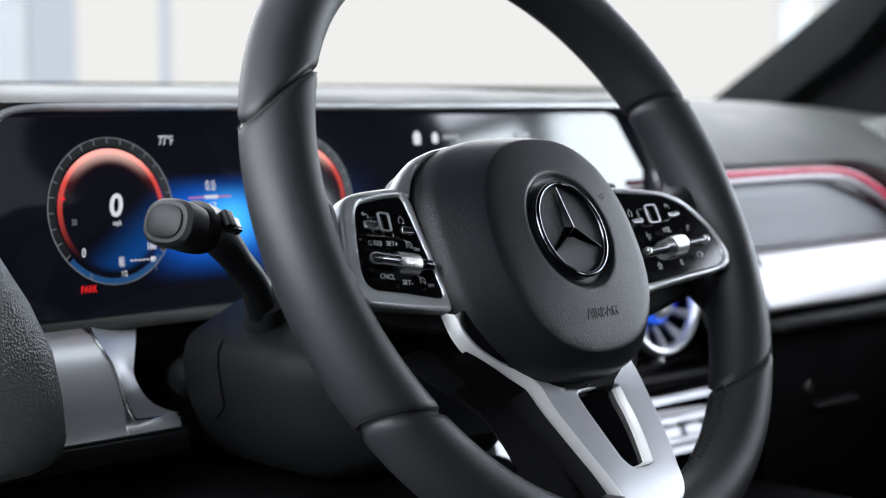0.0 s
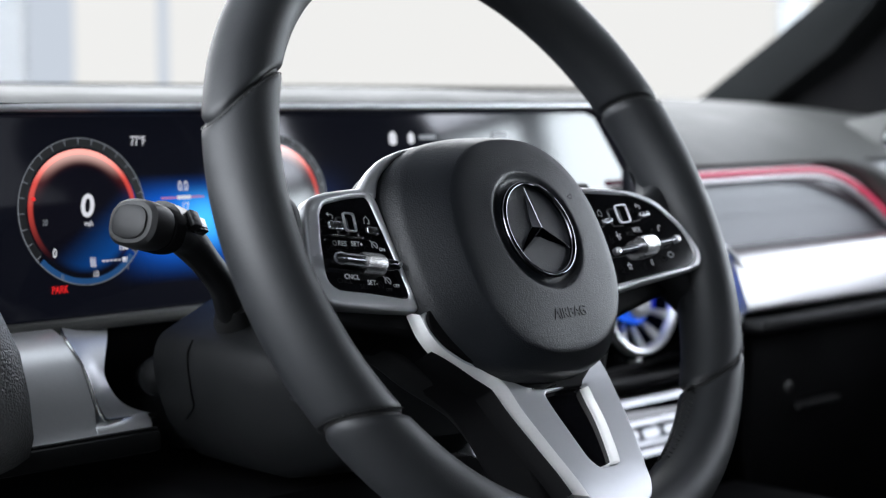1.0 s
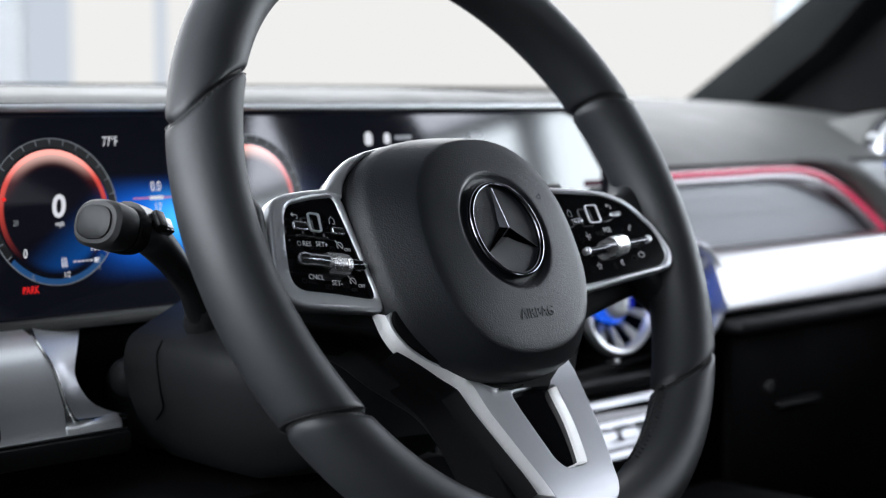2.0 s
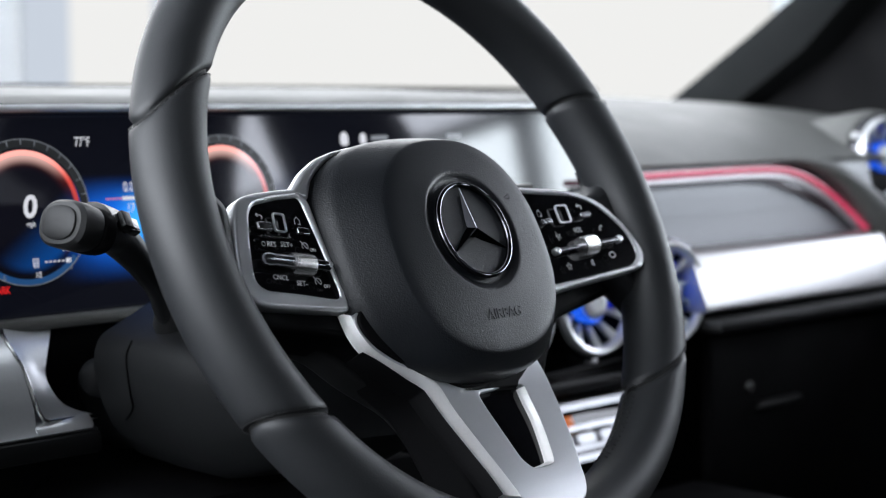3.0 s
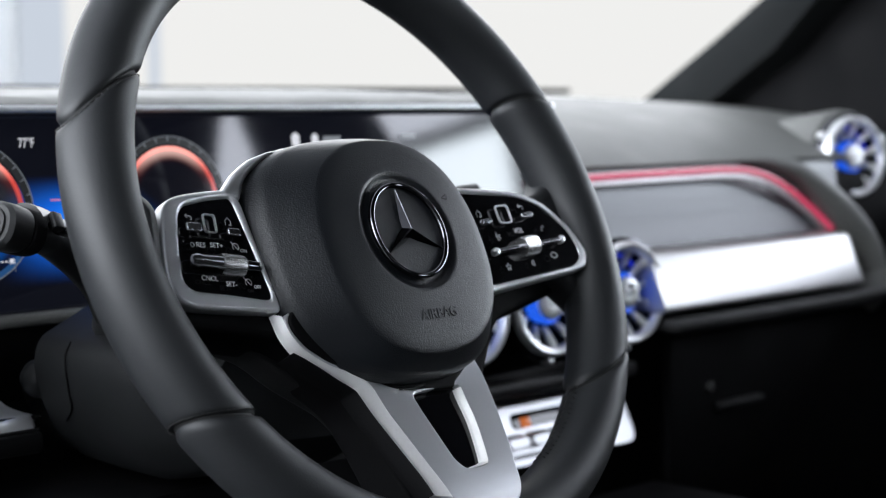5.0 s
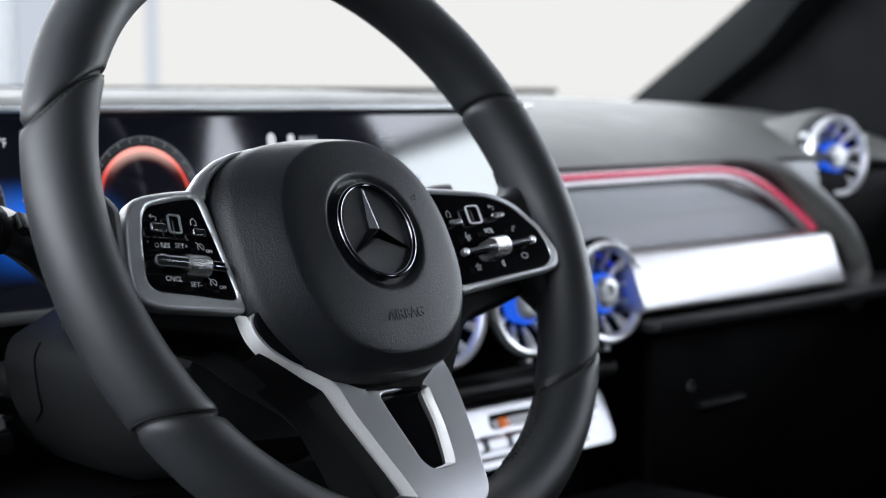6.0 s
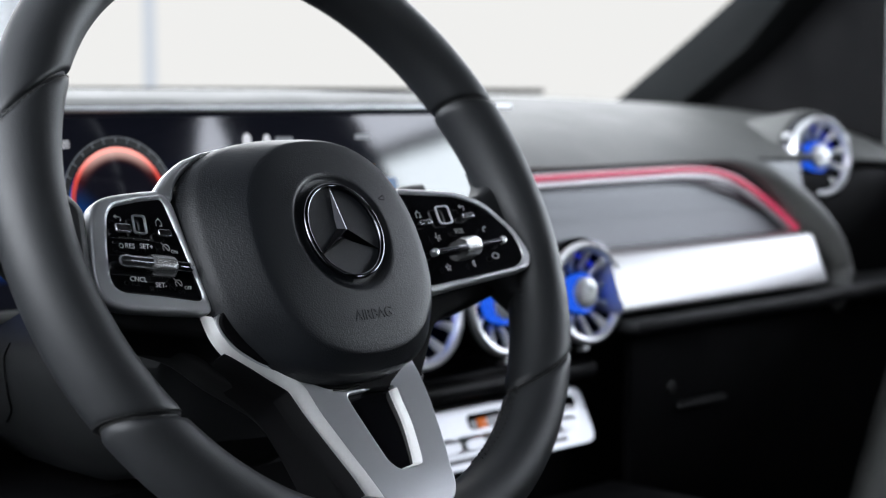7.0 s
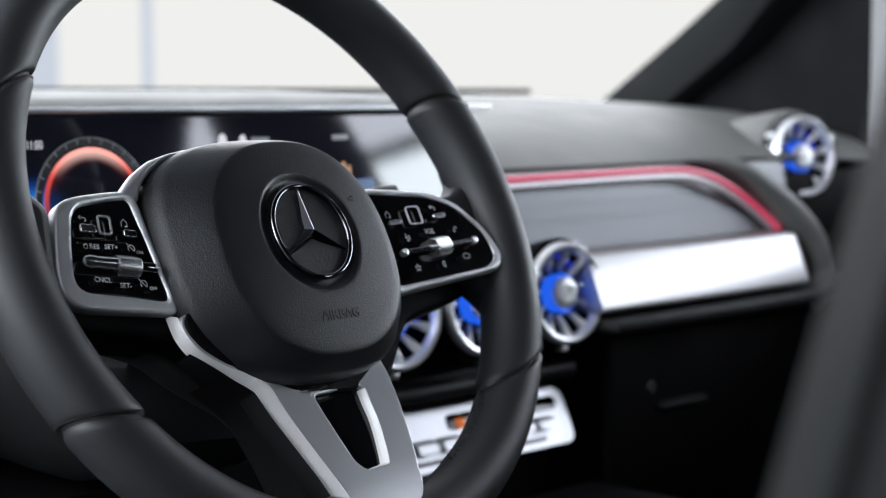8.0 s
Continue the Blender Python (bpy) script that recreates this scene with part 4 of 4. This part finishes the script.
part("end_panel", box(0.80, 1.04, 0.225, 0.40, -0.30, 0.0, 0.02), M_DARK, dash)
# pale line under the rose strip
part("inlay_edge", tube([Vector((p.x, p.y + 0.003, p.z - 0.0062)) for p in strip], 0.0024), M_SATIN, dash)
part("trim_end_cap", loft([[(x, y + o, z * k - 0.081 * (1 - k)) for y, z in ((0.184, -0.0585), (0.1665, -0.1040), (0.21, -0.1040), (0.21, -0.0585))] for x, o, k in ((0.767, 0.0, 1.0), (0.776, 0.003, 0.95), (0.784, 0.012, 0.8))]), M_BRUSH, dash)
# glove box lid with lock and pull
lid = part("glove_box_lid", box(0.50, 0.95, 0.184, 0.196, -0.34, -0.128, 0.006), M_DARK, dash)
part("lock", moved(turned([(0.0005, 0.003), (0.004, 0.003), (0.0055, 0.0015), (0.0055, -0.002)], 20), Matrix.Translation((0.553, 0.183, -0.177)) @ Matrix.Rotation(radians(90), 4, "X")), M_BRIGHT, lid, "small round chrome lock")
part("pull", box(0.562, 0.628, 0.176, 0.186, -0.198, -0.191, 0.003), M_PLASTIC, lid)

# ---- climate strip ----
cl = thing("climate_panel", (0.33, 0.205, -0.215), "silver climate control strip with small toggle switches", "control panel")


def slab(x0, x1, z0, z1, lift, r, depth=0.006):
    """A rounded plate on the climate panel's sloping face."""
    rows_ = []
    for d in (0, 0.35, 1.0):
        ins = 0.0 if d else 0.0012
        rows_.append([(x, 0.196 + (z + 0.216) * 0.45 - lift + depth * d, z) for x, z in rounded([(x0 + ins, z1 - ins), (x1 - ins, z1 - ins), (x1 - ins, z0 + ins), (x0 + ins, z0 + ins)], r)])
    return loft(rows_)


part("plate", slab(0.196, 0.474, -0.214, -0.169, 0, 0.010, 0.03), M_SPOKE, cl)
part("window", slab(0.335, 0.462, -0.187, -0.175, 0.0015, 0.004), M_GLOSS, cl)
for k in range(9):
    x = 0.222 + 0.0272 * k
    part("toggle", slab(x - 0.0118, x + 0.0118, -0.199, -0.190, 0.008, 0.003, 0.010), M_SATIN, cl, "small silver toggle switch")
part("hazard_mark", slab(0.344, 0.354, -0.186, -0.179, 0.0030, 0.001, 0.002), glow("orange_lamp", (1.0, 0.25, 0.05), 0.5), cl, "small orange warning lamp")
part("lower_slot", slab(0.26, 0.44, -0.2085, -0.2045, 0.0015, 0.001), M_GLOSS, cl)
cons = thing("centre_console", (0.34, 0.1, -0.5), "dark centre console below the climate strip", "console")
part("tray", box(0.20, 0.48, 0.03, 0.19, -0.52, -0.24, 0.02), M_DARK, cons)
part("shelf_edge", box(0.20, 0.47, 0.193, 0.21, -0.158, -0.146, 0.004), M_PLASTIC, cons)

# ---- driver seat ----
seat = thing("driver_seat", (-0.15, -0.6, -0.45), "dark grey leather driver seat backrest beside the open door", "seat")
bol, bak = [], []
for z in (-0.45, -0.30, -0.18, -0.08, -0.007, 0.04, 0.08, 0.14, 0.22, 0.30):
    e = Vector((-0.304 + 0.27 * z, -0.511 - 0.14 * z))
    u, w = Vector((0.7071, -0.7071)), Vector((0.7071, 0.7071))
    bol.append([(*(e + u * a + w * b), z) for a, b in ((0.0, 0.0), (0.0008, 0.002), (0.002, 0.0028), (0.0035, 0.0025), (0.0045, 0.001), (0.0045, -0.03), (0.002, -0.03))])
    bak.append([(*(e + u * a + w * b), z) for a, b in ((0.005, -0.001), (0.012, 0.001), (0.09, 0.006), (0.30, 0.0), (0.30, -0.10), (0.005, -0.08))])
part("bolster", loft(bol), M_SEAT, seat)
part("backrest", loft(bak), M_DARK, seat)
# unseen cushion, added to block light rising from the floor to the wheel
part("cushion_blocker", loft([[(x, y, z) for x, z in rounded([(-0.26, -0.42), (0.24, -0.42), (0.24, -0.29), (0.17, -0.26), (-0.19, -0.26), (-0.26, -0.29)], 0.03)] for y in (-0.62, -0.58, -0.10, -0.06)]), M_SEAT, seat)

# ---- pictures on the display ----
def field(name, build):
    """A screen face: gloss glass, with light from a function of the place on the screen (x, z from the wheel's centre)."""
    m = bpy.data.materials.new(name)
    m.use_nodes = True
    nt = m.node_tree
    n, l = nt.nodes, nt.links
    p = n["Principled BSDF"]
    p.inputs["Base Color"].default_value = (0.004, 0.004, 0.006, 1)
    p.inputs["Roughness"].default_value = 0.05
    p.inputs["Specular IOR Level"].default_value = 0.85
    p.inputs["Emission Strength"].default_value = 1.0
    co = n.new("ShaderNodeTexCoord")
    sx = n.new("ShaderNodeSeparateXYZ")
    l.new(co.outputs["Object"], sx.inputs[0])

    def op(kind, a, b=0.0, c=None):
        k = n.new("ShaderNodeMath")
        k.operation = kind
        for i, v in enumerate((a, b) if c is None else (a, b, c)):
            if isinstance(v, (int, float)):
                k.inputs[i].default_value = v
            else:
                l.new(v, k.inputs[i])
        return k.outputs[0]

    def step(v, lo, hi):
        k = n.new("ShaderNodeMapRange")
        k.interpolation_type = "SMOOTHSTEP"
        k.inputs["From Min"].default_value, k.inputs["From Max"].default_value = lo, hi
        l.new(v, k.inputs["Value"])
        return k.outputs["Result"]

    x = op("ADD", sx.outputs["X"], 0.11)
    z = op("ADD", sx.outputs["Z"], -0.06)
    rgb = build(x, z, op, step)
    cb = n.new("ShaderNodeCombineColor")
    for i, v in enumerate(rgb):
        if isinstance(v, (int, float)):
            cb.inputs[i].default_value = v
        else:
            l.new(v, cb.inputs[i])
    l.new(cb.outputs[0], p.inputs["Emission Color"])
    return m


def back_glow(x, z, op, step):
    dx = op("ABSOLUTE", op("ADD", x, 0.030))
    side = step(dx, 0.062, 0.012)
    band = op("MULTIPLY", step(z, 0.022, -0.004), step(z, -0.046, -0.012))
    far_ = op("MULTIPLY", step(op("ABSOLUTE", op("ADD", x, -0.04)), 0.075, 0.03), op("MULTIPLY", step(z, 0.03, -0.01), op("MULTIPLY", step(z, -0.05, -0.02), 0.07)))
    v = op("ADD", op("MULTIPLY", side, band), far_)
    hot = op("MULTIPLY", op("MULTIPLY", step(op("ABSOLUTE", op("ADD", x, 0.018)), 0.030, 0.0), step(op("ABSOLUTE", op("ADD", z, 0.008)), 0.024, 0.0)), 0.48)
    return (op("ADD", op("MULTIPLY", hot, 0.15), op("ADD", op("MULTIPLY", v, 0.004), 0.0030)), op("ADD", op("MULTIPLY", v, 0.15), op("ADD", hot, 0.0035)), op("ADD", op("MULTIPLY", v, 0.85), op("ADD", op("MULTIPLY", hot, 1.2), 0.0065)))


def gauge_face(cx, cz, blue):
    def build(x, z, op, step):
        dx, dz = op("ADD", x, -cx), op("ADD", z, -cz)
        r = op("SQRT", op("ADD", op("MULTIPLY", dx, dx), op("MULTIPLY", dz, dz)))
        up = step(dz, -0.004, 0.030)
        up2 = step(dz, 0.016, 0.034)
        cres = op("MULTIPLY", step(r, 0.023, 0.0350), op("MULTIPLY", up, op("ADD", 0.35, op("MULTIPLY", dx, 0.0))))
        thin = op("MULTIPLY", op("MULTIPLY", step(r, 0.0328, 0.0342), step(dz, -0.028, 0.016)), 0.6)
        white = op("MULTIPLY", op("MULTIPLY", step(r, 0.0265, 0.0335), up2), 0.60)
        red = op("ADD", op("ADD", op("MULTIPLY", op("MULTIPLY", cres, cres), 1.6), thin), white)
        low = op("MULTIPLY", op("MULTIPLY", step(op("ADD", op("MULTIPLY", dx, blue), op("MULTIPLY", dz, -0.8)), 0.004, 0.034), step(r, 0.037, 0.030)), 0.22)
        grn = op("ADD", op("MULTIPLY", red, 0.10), op("ADD", op("MULTIPLY", white, 0.65), op("MULTIPLY", low, 0.22)))
        blu = op("ADD", op("ADD", op("MULTIPLY", red, 0.07), op("MULTIPLY", white, 0.60)), op("ADD", low, 0.006))
        return (op("ADD", red, 0.003), op("ADD", grn, 0.003), blu)
    return build


bpy.data.objects["glass"].data.materials[0] = field("display_glass", back_glow)
M_WHITE = glow("white_display_light", (0.9, 0.92, 1.0), 0.75)
M_GREYL = glow("grey_display_light", (0.55, 0.60, 0.68), 0.32)
M_DIML = glow("dim_grey_display_light", (0.5, 0.55, 0.65), 0.014)
M_REDL = glow("red_display_light", (1.0, 0.02, 0.02), 0.9)
M_BLUEL = glow("blue_display_light", (0.05, 0.30, 0.9), 0.20)
M_PINKL = glow("pink_display_light", (1.0, 0.35, 0.6), 0.5)
M_ORANGEL = glow("orange_display_light", (1.0, 0.5, 0.2), 0.45)


def dtext(text, x, y, size, mat, bold=0.0, slant=0.0, wide=0.72):
    part("readout", on_display(lettering(text, size, Matrix.Translation((x, y, 0)) @ Matrix.Diagonal((wide, 1, 1, 1)), 0.00005, slant, bold), 0.0008), mat, disp, flat=True)


def dmesh(name, me, mat, lift=0.0006, label=""):
    return part(name, on_display(me, lift), mat, disp, label, flat=True)


for cx, blue, nm in ((-0.105, 0.6, "speed_gauge"), (0.0395, -0.6, "rev_gauge")):
    C = Matrix.Translation((cx, 0.001, 0))
    face = dmesh(nm, moved(ring(0.0002, 0.0365, -0.0004, 0.0, n=96), C), field(nm + "_light", gauge_face(cx, 0.001, blue)), 0.0006, "round gauge with a red and white glowing arc")
    part("gauge_rim", on_display(moved(ring(0.0378, 0.0430, -0.0003, 0.0, -38, 218, 96), C), 0.0004), M_DIML, face, flat=True)
    part("gauge_line", on_display(moved(ring(0.0427, 0.0431, -0.0002, 0.0002, n=96), C), 0.0006), M_GREYL, face, flat=True)
    part("low_band", on_display(moved(ring(0.0392, 0.0425, -0.0002, 0.0002, 222, 318, 48), C), 0.0006), M_BLUEL, face, flat=True)
    for k in range(21):
        a = radians(218 - 256 * k / 20)
        t = box(0.0395, 0.0428, -0.00022, 0.00022, -0.0001, 0.0002)
        part("tick", on_display(moved(t, C @ Matrix.Rotation(a, 4, "Z")), 0.0008), M_GREYL, face, flat=True)
dtext("0", -0.1030, 0.0035, 0.0185, M_WHITE, 0.0005, 0.14, 1.0)
dtext("mph", -0.1025, -0.0062, 0.0046, M_WHITE)
dtext("20", -0.1315, -0.0045, 0.0050, M_GREYL, 0.0, 0.12)
dtext("0", -0.1270, -0.0225, 0.0074, M_WHITE, 0.0001, 0.12)
dtext("160", -0.0800, -0.0210, 0.0066, M_WHITE, 0.0001, 0.12)
dtext("0", -0.1230, -0.0365, 0.0050, M_GREYL)
dtext("1", -0.0780, -0.0335, 0.0050, M_GREYL)
dtext("1/2", -0.1005, -0.0362, 0.0048, M_WHITE)
dtext("77°F", -0.0632, 0.0412, 0.0082, M_WHITE)
dtext("0.0", -0.0330, 0.0130, 0.0088, M_WHITE)
dtext("17", -0.0325, 0.0000, 0.0080, M_WHITE)
dtext("PARK", -0.1255, -0.0435, 0.0062, M_REDL, 0.0, 0.1)
dtext("11:00", -0.0010, 0.0395, 0.0078, M_WHITE)
dmesh("needle_dot", moved(turned([(0.0002, 0.0004), (0.0012, 0.0004), (0.0012, 0.0)], 16), Matrix.Translation((-0.1375, 0.0095, 0))), M_REDL)
dmesh("trip_line", box(-0.050, -0.018, 0.0058, 0.0068, 0, 0.0002), M_PINKL)
dmesh("trip_mark", box(-0.038, -0.028, 0.0052, 0.0074, 0, 0.0003), M_WHITE)
fuel = plate([rounded([(-0.0025, -0.003), (0.0015, -0.003), (0.0015, 0.003), (-0.0025, 0.003)], 0.0006)], 0.0002)
fuel.transform(Matrix.Translation((-0.1010, -0.0290, 0)))
dmesh("fuel_mark", fuel, M_WHITE)
for k in range(5):
    dmesh("range_dash", box(-0.0955 + 0.0028 * k, -0.0938 + 0.0028 * k, -0.0292, -0.0284, 0, 0.0002), M_WHITE)
dmesh("range_mark", box(-0.0812, -0.0778, -0.0302, -0.0274, 0, 0.0002), M_WHITE)
# status marks of the middle screen
for x, r in ((0.147, 0.0044), (0.1645, 0.0036)):
    me = plate([rounded([(-r * 0.8, -r), (r * 0.8, -r), (r * 0.8, r * 0.7), (0, r * 1.3), (-r * 0.8, r * 0.7)], r * 0.6)], 0.0002)
    me.transform(Matrix.Translation((x, 0.0395, 0)))
    dmesh("status_mark", me, M_WHITE)
dmesh("status_bar", box(0.172, 0.188, 0.0385, 0.0415, 0, 0.0002), M_GREYL)
dmesh("status_bar", box(0.247, 0.262, 0.0385, 0.0420, 0, 0.0002), M_GREYL)
for k, hgt in enumerate((0.006, 0.010, 0.007)):
    dmesh("media_bar", box(0.249 + 0.005 * k, 0.2525 + 0.005 * k, 0.012, 0.012 + hgt, 0, 0.0002), M_ORANGEL)
dmesh("media_tile", box(0.235, 0.285, -0.002, 0.009, 0, 0.0002), M_BLUEL)
